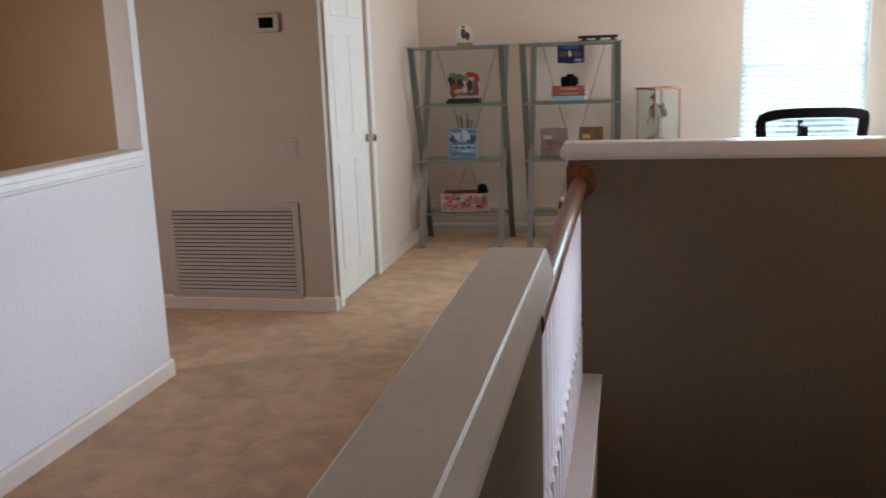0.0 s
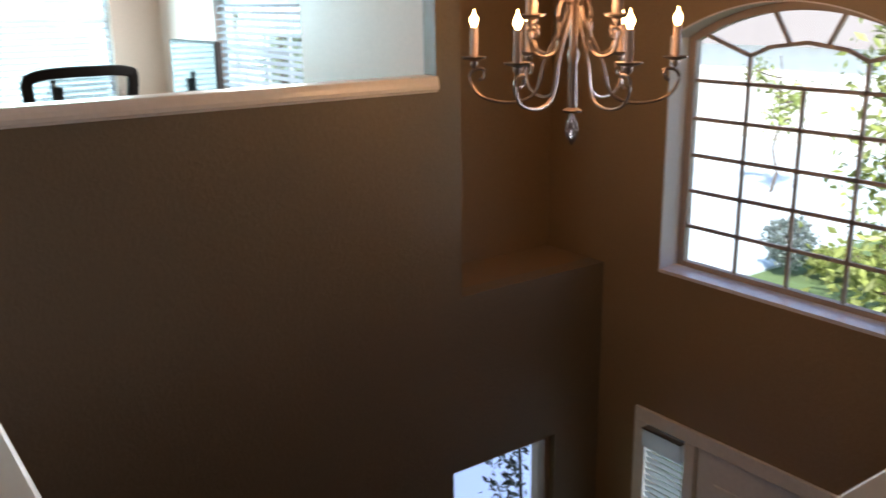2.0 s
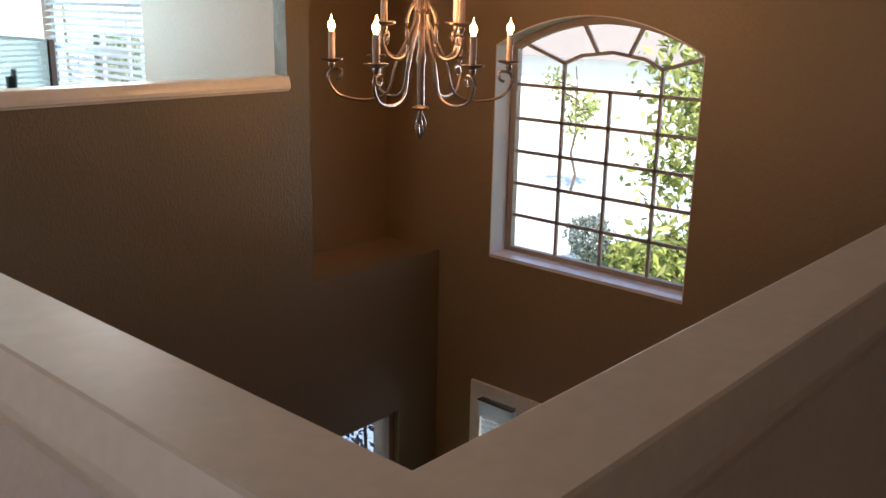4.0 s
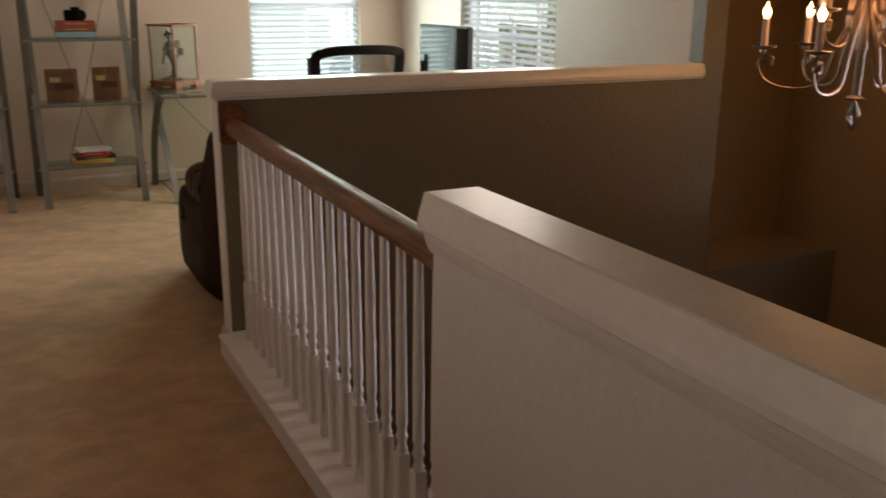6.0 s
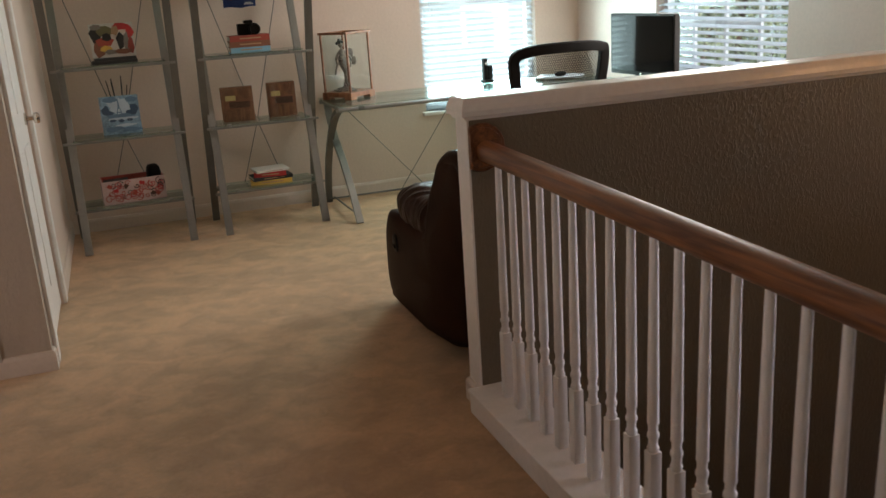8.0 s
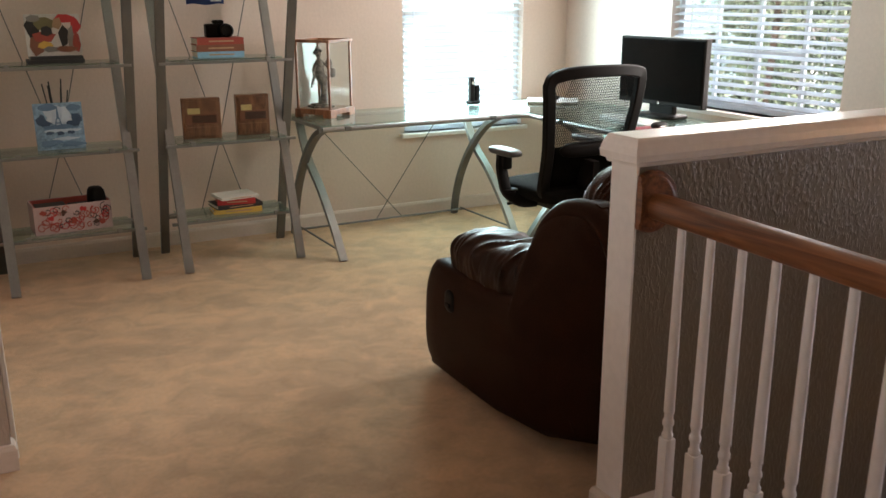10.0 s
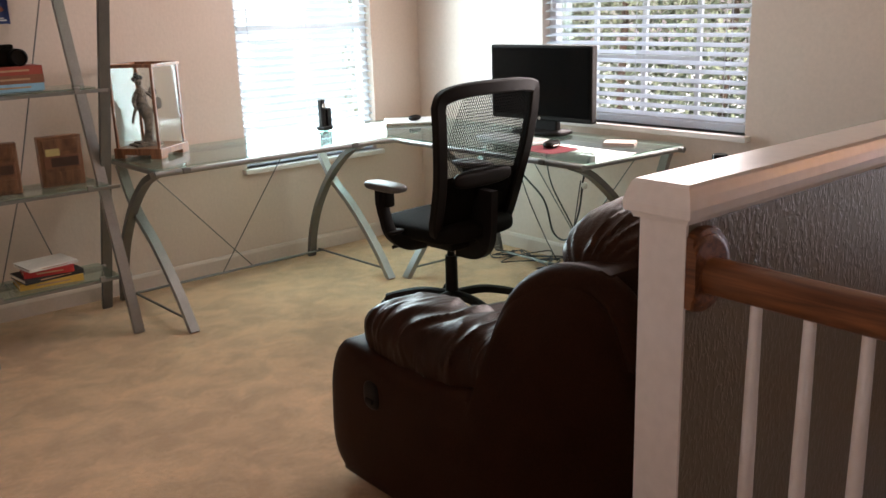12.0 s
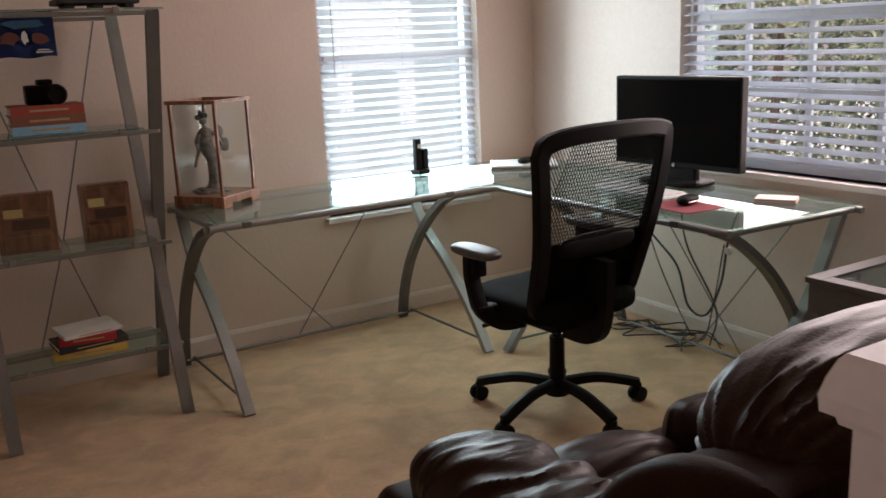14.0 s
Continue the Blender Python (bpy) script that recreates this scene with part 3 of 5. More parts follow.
def window_reveal():
    """Pale lining of the arched opening: one jamb, the arch, the other jamb."""
    edge = [(2.722, 0.066), (2.722, arch_z(2.722))] + [(2.722 + 1.232 * k / 28, arch_z(2.722 + 1.232 * k / 28)) for k in range(1, 28)] + [(3.954, arch_z(3.954)), (3.954, 0.066)]
    bm = bmesh.new()
    rings = []
    for y, z in edge:
        iy, iz = y + 0.006 * (3.338 - y) / 0.616, z - (0.006 if z > 1.2 else 0.0)
        rings.append([bm.verts.new(p) for p in ((4.199, y, z), (4.335, y, z), (4.335, iy, iz), (4.199, iy, iz))])
    for r, q in zip(rings, rings[1:]):
        for k in range(4):
            bm.faces.new((r[k], r[(k + 1) % 4], q[(k + 1) % 4], q[k]))
    bm.faces.new(rings[0]), bm.faces.new(rings[-1])
    return bm


structure("trim_window_reveal", window_reveal(), WHITEWALL, "pale plaster lining of the arched window opening")


def front_door():
    t = tagged(thing("door_1", "white front door with a sidelight in a wide casing", "door", pose(4.197, 0, LOW)), kind="structure")
    part("casing", boxes((-0.02, 3.97, 0, 0.03, 4.05, 2.02), (-0.02, 2.55, 2.02, 0.03, 4.05, 2.10), (-0.02, 3.63, 0, 0.03, 3.70, 2.02), (-0.02, 2.55, 0, 0.03, 2.63, 2.02), bevel=0.004), TRIM, t)
    d = part("door_leaf", boxes((0.0, 2.633, 0.01, 0.045, 3.627, 2.017)), TRIM, t)
    for y, w in ((2.75, 0.33), (3.18, 0.33)):
        for z, h in ((0.2, 0.7), (1.05, 0.8)):
            part("door_panel", boxes((-0.008, y, z, 0.002, y + w, z + h), bevel=0.006), TRIM, d)
    part("sidelight_pane", boxes((0.02, 3.703, 0.01, 0.028, 3.967, 2.017)), CLEAR, t).visible_shadow = False
    b = part("sidelight_blind", boxes((-0.045, 3.705, 1.895, 0.005, 3.965, 2.0), bevel=0.003), SLAT, t, "small slatted blind over the sidelight")
    # Dark slab puts the shaded top of the valance into colour.
    part("valance_shade_top", boxes((-0.052, 3.702, 2.0, 0.002, 3.968, 2.008), bevel=0.002), paint("valance_shade_paint", (0.07, 0.045, 0.03)), b, "dark slab for the shaded top of the valance")
    me = mesh_of("slat", boxes((-0.02, 3.71, -0.001, 0.02, 3.96, 0.001)), SLAT)
    for k in range(40):
        s = new("slat", me)
        s.parent = b
        s.matrix_basis = pose(-0.012, 0, 1.88 - 0.036 * k, 0, 72, 0)


front_door()
w4 = tagged(thing("window_4", "lower window beside the front door, bright outside", "window", pose(3.13, 4.36, -2.0)), kind="structure")
part("window_frame", boxes((0, 0.03, 0, 0.04, 0.08, 1.055), (0.685, 0.03, 0, 0.725, 0.08, 1.055), (0.04, 0.03, 0, 0.685, 0.08, 0.04), (0.04, 0.03, 1.015, 0.685, 0.08, 1.055)), ALU, w4)
part("pane", boxes((0.04, 0.05, 0.04, 0.685, 0.055, 1.015)), CLEAR, w4).visible_shadow = False


def closet_door():
    t = tagged(thing("door_2", "closed white panelled closet door with a chrome lever", "door", pose(-0.80, 5.66, 0)), kind="structure")
    part("casing", boxes((0, -0.075, 0, 0.018, 0.0, 2.06), (0, 0.79, 0, 0.018, 0.865, 2.06), (0, -0.075, 2.06, 0.018, 0.865, 2.135), bevel=0.004), TRIM, t)
    d = part("door_leaf", boxes((-0.05, 0.004, 0.012, -0.012, 0.786, 2.045)), TRIM, t)
    for y in (0.11, 0.44):
        for z, h in ((0.20, 0.66), (1.02, 0.62), (1.74, 0.20)):
            part("door_panel", boxes((-0.016, y, z, -0.007, y + 0.24, z + h), bevel=0.006), TRIM, d)
    knob = lathe(bmesh.new(), [(0.03, 0), (0.03, 0.008), (0.012, 0.012), (0.010, 0.035), (0.024, 0.042), (0.028, 0.055), (0.022, 0.066), (0.0, 0.069)], 18)
    bmesh.ops.transform(knob, matrix=Matrix.Translation((-0.012, 0.73, 0.965)) @ Matrix.Rotation(radians(90), 4, "Y"), verts=knob.verts)
    part("door_knob", knob, CHROME, t, "round satin chrome knob", True)
    for z in (0.28, 1.07, 1.85):
        part("hinge", tube(bmesh.new(), [(-0.006, 0.004, z), (-0.006, 0.004, z + 0.09)], 0.008, 8), CHROME, t)


closet_door()

# ---- wall fittings ----


def air_grille():
    t = thing("air_return_grille", "wide white return-air grille low on the taupe wall", "vent", pose(-1.82, 5.52, 0.10))
    w, h = 0.80, 0.535
    part("grille_frame", boxes((-0.03, -0.012, -0.03, 0.012, 0, h + 0.03), (w - 0.012, -0.012, -0.03, w + 0.03, 0, h + 0.03), (0.012, -0.012, -0.03, w - 0.012, 0, 0.008), (0.012, -0.012, h - 0.008, w - 0.012, 0, h + 0.03), bevel=0.003), GREYWALL, t)
    # Black sheet over the wall stands in for the shade behind the louvres.
    part("duct_shade_sheet", boxes((0.01, -0.0035, 0.006, w - 0.01, -0.002, h - 0.006)), INK, t)
    me = mesh_of("louvre", boxes((0.012, -0.010, -0.001, w - 0.012, 0.010, 0.001)), GREYWALL)
    n = 22
    for k in range(n):
        s = new("louvre", me)
        s.parent = t
        s.matrix_basis = pose(0, -0.012, 0.018 + (h - 0.03) * k / (n - 1), 52, 0, 0)


GREYWALL = shader("painted_metal_grille", (0.46, 0.40, 0.35), 0.5, vary=0.05)
air_grille()
th = thing("thermostat", "white wall thermostat with a dark display", "thermostat", pose(-1.10, 5.52, 1.70))
part("housing", boxes((-0.07, -0.028, -0.052, 0.07, 0, 0.052), bevel=0.006), GREY, th)
part("display", boxes((-0.045, -0.030, -0.028, 0.043, -0.027, 0.030)), SCREEN, th, "dark display")
sw = thing("light_switch", "double rocker switch plate on the taupe wall", "switch", pose(-1.03, 5.52, 0.99))
part("plate", boxes((-0.058, -0.006, -0.058, 0.058, 0, 0.058), bevel=0.003), GREYWALL, sw)
for x in (-0.026, 0.026):
    part("rocker", boxes((x - 0.016, -0.010, -0.033, x + 0.016, -0.005, 0.033), bevel=0.002), GREYWALL, sw)

# ---- shelf units ----


def shelf_unit(m, label):
    """Ladder shelf with crossed side legs, glass shelves and wire braces; origin at floor centre, front at -y."""
    t = thing("shelf_unit", label, "shelf", m, "matching metal and glass shelf units")
    H = 1.55
    for side in (-1, 1):
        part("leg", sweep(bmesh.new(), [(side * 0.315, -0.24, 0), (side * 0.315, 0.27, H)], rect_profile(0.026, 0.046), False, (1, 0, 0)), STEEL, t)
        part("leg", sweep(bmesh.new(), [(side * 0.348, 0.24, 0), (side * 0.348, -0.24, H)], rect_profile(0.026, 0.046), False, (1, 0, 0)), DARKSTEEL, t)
    for z in (0.250, 0.675, 1.110, 1.545):
        front, back = -0.235 + 0.51 * z / H, 0.24 - 0.48 * z / H
        lo, hi = min(front, back) - 0.02, max(front, back) + 0.02
        if z < 1.5:
            lo, hi = -0.13, 0.15
        part("shelf_rod", boxes((-0.36, lo + 0.01, z - 0.012, 0.36, lo + 0.03, z + 0.004), bevel=0.003), STEEL, t)
        part("shelf_rod", boxes((-0.33, hi - 0.03, z - 0.012, 0.33, hi - 0.01, z + 0.004), bevel=0.003), STEEL, t)
        part("glass_shelf", boxes((-0.30 if z < 1.5 else -0.385, lo, z + 0.006, 0.30 if z < 1.5 else 0.385, hi, z + 0.014)), GLASS, t, "green-edged glass shelf")
        for x in (-0.22, 0.22):
            part("glass_clip", boxes((x - 0.012, lo - 0.004, z - 0.006, x + 0.012, lo + 0.014, z + 0.018), bevel=0.002), STEEL, t)
    for a, b in (((-0.24, 0.24, 1.53), (0.0, 0.165, 0.665)), ((0.24, 0.24, 1.53), (0.0, 0.165, 0.665)), ((0.0, 0.165, 0.66), (-0.14, 0.175, 0.225)), ((0.0, 0.165, 0.66), (0.14, 0.175, 0.225))):
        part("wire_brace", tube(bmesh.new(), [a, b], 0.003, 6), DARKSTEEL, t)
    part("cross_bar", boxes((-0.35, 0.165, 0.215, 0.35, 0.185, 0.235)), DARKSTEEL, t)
    return t


S1, S2 = (-0.37, 7.60), (0.485, 7.60)
shelf_unit(pose(*S1, 0), "grey metal ladder shelf with glass shelves beside the closet door")
shelf_unit(pose(*S2, 0), "grey metal ladder shelf with glass shelves beside the desk")
E1, E2, E3, E4 = 1.126, 0.691, 0.266, 1.561


def book(m, w, d, h, cover, label):
    t = thing("book", label, "book", m, "stacked books")
    part("cover", boxes((-w / 2, -d / 2, 0, w / 2, d / 2, 0.003), (-w / 2, -d / 2, h - 0.003, w / 2, d / 2, h), (-w / 2, -d / 2, 0.003, w / 2, -d / 2 + 0.004, h - 0.003)), cover, t)
    part("pages", boxes((-w / 2 + 0.004, -d / 2 + 0.004, 0.003, w / 2 - 0.004, d / 2 - 0.004, h - 0.003)), PAPER, t, "cream page block")
    part("spine_lettering", boxes((-w * 0.25, -d / 2 - 0.0008, h * 0.4, w * 0.28, -d / 2, h * 0.62)), GILT, t, "faded lettering bar")
    return t


def camera_thing(m):
    t = thing("photo_camera", "old black photo camera on stacked books", "camera", m)
    part("camera_body", boxes((-0.075, -0.03, 0, 0.055, 0.03, 0.075), (-0.03, -0.025, 0.075, 0.03, 0.025, 0.095), bevel=0.008), BLACK, t)
    lens = lathe(bmesh.new(), [(0.036, 0), (0.038, 0.02), (0.038, 0.05), (0.032, 0.055), (0.030, 0.045), (0.0, 0.044)], 20)
    bmesh.ops.transform(lens, matrix=Matrix.Translation((0.03, -0.03, 0.038)) @ Matrix.Rotation(radians(90), 4, "X"), verts=lens.verts)
    part("lens", lens, BLACK, t, "", True)


GILT = paint("faded_gilt", (0.42, 0.27, 0.16))
INLAY = paint("dark_inlay_wood", (0.07, 0.03, 0.02))


def patch(parent, name, material, cx, cz, w, h, y, seed, n=10, rough=0.3):
    """A thin irregular daub or cutting of colour on an upright sheet."""
    rng = random.Random(seed)
    bm = bmesh.new()
    turn = rng.uniform(0, 6.28)
    ring = []
    for i in range(n):
        a = turn + 2 * math.pi * i / n
        k = 1 + rng.uniform(-rough, rough)
        ring.append(bm.verts.new((cx + w / 2 * k * math.cos(a), y, cz + h / 2 * k * math.sin(a))))
    bm.faces.new(ring)
    return part(name, bm, material, parent)


def keepsake_box(m, w, h, label):
    t = thing("wooden_keepsake_box", label, "box", m, "pair of carved wooden boxes")
    part("box_body", boxes((-w / 2, -0.02, 0, w / 2, 0.03, h), bevel=0.004), BOXWOOD, t)
    for z0, z1 in ((0.06, 0.30), (0.36, 0.62), (0.70, 0.94)):
        part("carved_panel", boxes((-w * 0.42, -0.026, h * z0, w * 0.42, -0.0195, h * z1), bevel=0.003), BROWNCOVER if 0.3 < z0 < 0.5 else BOXWOOD, t)
    part("dark_inlay", boxes((-w * 0.25, -0.0285, h * 0.40, w * 0.38, -0.0258, h * 0.58), bevel=0.001), INLAY, t)
    part("price_tag", boxes((-w * 0.36, -0.0305, h * 0.62, -w * 0.04, -0.0265, h * 0.76)), paint("yellowed_paper", (0.60, 0.48, 0.22)), t, "yellowed paper tag")
    part("clear_wrap", boxes((-w / 2 - 0.002, -0.036, 0.001, w / 2 + 0.002, -0.0345, h + 0.002)), CLEAR, t, "clear shrink wrap")



def shelf_items():
    x, y = S2
    random.seed(4)
    z = E1
    for w, h, c, l in ((0.25, 0.032, BLUECOVER, "light blue book at the bottom of a stack"), (0.255, 0.036, BROWNCOVER, "brown book in the middle of a stack"), (0.25, 0.036, DULLRED, "red book on top of a stack")):
        book(pose(x - 0.02, y + 0.0, z, 0, 0, random.uniform(-3, 3)), w, 0.16, h, c, l)
        z += h
    camera_thing(pose(x - 0.01, y, z) @ Matrix.Scale(0.95, 4))
    keepsake_box(pose(x - 0.14, y - 0.02, E2, 0, 0, -8), 0.205, 0.222, "dark carved wooden box with a yellowed tag")
    keepsake_box(pose(x + 0.15, y - 0.0, E2, 0, 0, -4), 0.185, 0.225, "dark carved wooden box with a round motif")
    z = E3
    for w, h, c, r, l in ((0.27, 0.028, YELLOW, -6, "yellow book at the bottom of a low stack"), (0.26, 0.022, INK, 4, "black book in a low stack"), (0.21, 0.03, RED, -10, "red book in a low stack"), (0.22, 0.014, PALE, 6, "thin white booklet on a low stack")):
        book(pose(x + 0.02, y, z, 0, 0, r), w, 0.18, h, c, l)
        z += h
    # upper right print and top frames
    t = thing("blue_print", "dark blue printed cloth with a white bird hung behind the shelf", "picture", pose(x - 0.02, 7.80, 1.40))
    bm = bmesh.new()
    cloth = [[bm.verts.new((-0.105 + 0.021 * i, 0.004 * math.sin(1.3 * i + j) + 0.002 * j, 0.0 + 0.030 * j + 0.004 * math.sin(0.9 * i) * (j == 0))) for i in range(11)] for j in range(6)]
    for p, q in zip(cloth, cloth[1:]):
        for i in range(10):
            bm.faces.new((p[i], p[i + 1], q[i + 1], q[i]))
    bmesh.ops.solidify(bm, geom=bm.faces, thickness=0.003)
    part("cloth", bm, paint("navy_print", (0.015, 0.04, 0.16), vary=0.3), t, "", True)
    teal, rust = paint("teal_print", (0.03, 0.12, 0.22)), paint("rust_print", (0.16, 0.05, 0.035))
    for k, (cx, cz, w, h, c) in enumerate(((0.0, 0.125, 0.15, 0.035, teal), (-0.06, 0.07, 0.075, 0.045, rust), (0.05, 0.07, 0.06, 0.045, rust), (-0.005, 0.075, 0.024, 0.05, PALE), (-0.008, 0.104, 0.014, 0.014, INK))):
        patch(t, "printed_shape", c, cx, cz, w, h, -0.0075 - 0.0008 * k, 140 + k, 11, 0.25)
    part("lettering_bar", boxes((0.028, -0.0085, 0.016, 0.088, -0.0075, 0.022), (0.035, -0.0085, 0.025, 0.078, -0.0075, 0.030)), PALE, t, "pale unreadable lettering")
    t = thing("black_rack", "low black rack on small feet on the top shelf", "rack", pose(x + 0.20, y - 0.02, E4))
    part("base_plate", boxes((-0.145, -0.09, 0, 0.145, 0.09, 0.005), bevel=0.001), INK, t)
    for fx in (-0.10, 0.0, 0.11):
        part("foot", boxes((fx - 0.016, -0.07, 0.005, fx + 0.016, 0.07, 0.020), bevel=0.002), INK, t)
    part("top_slab", boxes((-0.145, -0.085, 0.020, 0.145, 0.085, 0.040), bevel=0.004), INK, t)
    # first unit
    x, y = S1
    t = thing("paper_ornament", "small white cut-out ornament with a dark figure print", "ornament", pose(x + 0.03, y, E4, -6, 0, 8))
    bm = bmesh.new()
    ring = []
    for i in range(22):
        a, k = 2 * math.pi * i / 22, (1.0, 0.82)[i % 2]
        ring.append((0.068 * k * math.cos(a), 0.088 + 0.082 * k * math.sin(a) * (1.0 if i < 12 else 0.9)))
    front, rear = [bm.verts.new((a, -0.004, b)) for a, b in ring], [bm.verts.new((a, 0.006, b)) for a, b in ring]
    bm.faces.new(front), bm.faces.new(rear[::-1])
    for i in range(22):
        bm.faces.new((front[i], front[(i + 1) % 22], rear[(i + 1) % 22], rear[i]))
    part("cut_out", bm, PALE, t)
    for k, (cx, cz, w, h, c) in enumerate(((-0.008, 0.095, 0.040, 0.085, INK), (0.024, 0.07, 0.035, 0.06, INLAY), (-0.01, 0.145, 0.030, 0.016, INK), (-0.004, 0.10, 0.016, 0.045, BROWNCOVER))):
        patch(t, "printed_shape", c, cx, cz, w, h, -0.005 - 0.0008 * k, 160 + k, 9, 0.2)
    part("stand", boxes((-0.06, -0.025, 0, 0.066, 0.03, 0.014), (-0.055, -0.018, 0.014, 0.06, 0.022, 0.022), bevel=0.002), paint("dull_gold", (0.32, 0.20, 0.06)), t, "dull gold stand")
    t = thing("magazine_collage", "colourful collage print on a dark stand", "picture", pose(x + 0.02, y - 0.02, E1))
    part("stand", boxes((-0.14, -0.06, 0, 0.125, 0.07, 0.018), (-0.125, -0.055, 0.018, 0.12, 0.07, 0.034), bevel=0.002), INK, t)
    part("sheet", boxes((-0.13, 0.0, 0.034, 0.125, 0.012, 0.235)), PALE, t)
    olive, grey, tan = paint("olive_patch", (0.16, 0.15, 0.07)), paint("grey_patch", (0.22, 0.21, 0.19)), paint("tan_patch", (0.36, 0.24, 0.14))
    cuttings = ((-0.095, 0.165, 0.07, 0.13, INK), (-0.085, 0.09, 0.08, 0.10, BROWNCOVER), (-0.045, 0.185, 0.11, 0.07, olive), (-0.05, 0.13, 0.11, 0.06, DULLRED), (-0.03, 0.155, 0.06, 0.06, INK), (-0.045, 0.085, 0.085, 0.045, YELLOW), (-0.02, 0.065, 0.09, 0.03, grey), (0.055, 0.215, 0.10, 0.05, RED), (0.10, 0.18, 0.05, 0.08, RED), (0.045, 0.13, 0.05, 0.13, INK), (0.075, 0.12, 0.035, 0.12, grey), (0.10, 0.10, 0.035, 0.11, DULLRED), (0.02, 0.19, 0.05, 0.06, tan), (-0.09, 0.215, 0.06, 0.035, grey), (0.055, 0.065, 0.11, 0.03, BROWNCOVER))
    for k, (cx, cz, w, h, c) in enumerate(cuttings):
        patch(t, "colour_cutting", c, cx, cz, w, h, -0.0012 - 0.0006 * k, 40 + k, 5 + k % 3, 0.22)
    t = thing("painted_canvas", "blue canvas print of a tower and river on a glass shelf", "picture", pose(x - 0.005, y - 0.03, E2, -3))
    part("canvas", boxes((-0.115, 0, 0, 0.115, 0.02, 0.235)), CANVAS, t)
    deep, mid, mist = paint("deep_blue", (0.035, 0.07, 0.12)), paint("slate_blue", (0.10, 0.18, 0.27)), paint("misty_white", (0.42, 0.52, 0.60))
    for k, (cx, cz, w, h, c) in enumerate(((0.0, 0.185, 0.14, 0.08, mist), (0.03, 0.15, 0.16, 0.05, mist), (-0.05, 0.215, 0.09, 0.03, mid), (0.07, 0.21, 0.08, 0.04, mid), (-0.088, 0.15, 0.05, 0.055, deep), (-0.07, 0.135, 0.06, 0.03, deep), (0.085, 0.15, 0.055, 0.065, deep), (0.065, 0.13, 0.06, 0.03, deep), (0.0, 0.112, 0.20, 0.022, mid), (0.0, 0.095, 0.19, 0.018, mist), (-0.05, 0.085, 0.035, 0.018, deep), (0.0, 0.083, 0.04, 0.018, deep), (0.05, 0.085, 0.035, 0.018, deep), (-0.05, 0.035, 0.11, 0.035, mid), (0.05, 0.025, 0.12, 0.03, mid), (0.02, 0.055, 0.12, 0.018, mist))):
        patch(t, "brush_daub", c, cx, cz, w, h, -0.001 - 0.0005 * k, 90 + k, 12, 0.28)
    bm = bmesh.new()
    for s in (-1, 1):
        for q in (((s * 0.022, 0.105), (s * 0.014, 0.105), (s * 0.004, 0.16), (s * 0.009, 0.16)), ((0, 0.155), (s * 0.007, 0.155), (s * 0.0015, 0.222), (0, 0.222)), ((0, 0.132), (s * 0.015, 0.132), (s * 0.014, 0.138), (0, 0.138))):
            bm.faces.new([bm.verts.new((a - 0.005, -0.0105, b)) for a, b in q])
    part("tower", bm, mid, t)
    t = thing("brush_cup", "cup of paint brushes behind the blue canvas", "brushes", pose(x + 0.0, y + 0.06, E2))
    part("cup", lathe(bmesh.new(), [(0.04, 0), (0.043, 0.10), (0.039, 0.10), (0.037, 0.01), (0.0, 0.009)], 16), INK, t)
    for k in range(6):
        a = k * 1.05
        part("brush", tube(bmesh.new(), [(0.015 * math.cos(a), 0.015 * math.sin(a), 0.02), (0.06 * math.cos(a), 0.03 * math.sin(a), 0.29 + 0.012 * k)], 0.0035, 6), INK, t)
    t = thing("patterned_box", "white storage box with red and black scroll pattern", "box", pose(x + 0.0, y + 0.01, E3, 0, 0, 4))
    part("box_body", boxes((-0.19, -0.09, 0, 0.19, -0.084, 0.145), (-0.19, 0.094, 0, 0.19, 0.10, 0.15), (-0.19, -0.084, 0, -0.184, 0.094, 0.15), (0.184, -0.084, 0, 0.19, 0.094, 0.15), (-0.184, -0.084, 0, 0.184, 0.094, 0.006)), paint("rosy_white_card", (0.44, 0.33, 0.32)), t)
    part("lining", boxes((-0.183, 0.088, 0.01, 0.183, 0.0935, 0.148), (-0.183, -0.0835, 0.01, -0.178, 0.088, 0.148), (0.178, -0.0835, 0.01, 0.183, 0.088, 0.148)), DULLRED, t, "red inside of the box")
    part("contents", boxes((-0.17, -0.07, 0.01, -0.02, 0.07, 0.135), (0.0, -0.07, 0.01, 0.10, 0.08, 0.12), bevel=0.004), INK, t)
    rng = random.Random(21)
    for k in range(44):
        a, b, r = rng.uniform(-0.165, 0.165), rng.uniform(0.025, 0.125), rng.uniform(0.012, 0.030)
        pts = [(max(-0.187, min(0.187, a + r * (1 - i / 16) * math.cos(i * 0.55 + k))), -0.091, max(0.004, min(0.142, b + r * (1 - i / 16) * math.sin(i * 0.55 + k)))) for i in range(13)]
        part("scroll", tube(bmesh.new(), pts, 0.0024, 4), (DULLRED, RED, INK, DULLRED)[k % 4], t)
    for k in range(7):
        patch(t, "printed_flower", (DULLRED, RED, INLAY)[k % 3], -0.15 + 0.05 * k + rng.uniform(-0.01, 0.01), rng.uniform(0.03, 0.12), 0.030, 0.026, -0.0935, 60 + k, 11, 0.4)
    t = thing("black_pouch", "small black pouch standing in the patterned box", "pouch", pose(x + 0.14, y + 0.02, E3 + 0.006, 0, 0, 14))
    part("pouch_body", cushion(bmesh.new(), -0.045, -0.05, 0, 0.038, 0.05, 0.205, n=4), BLACK, t, "", True)


def canvas_material():
    return shader("river_painting", (0.20, 0.32, 0.43), 0.6, vary=0.5, scale=9, grain=60)


CANVAS = canvas_material()
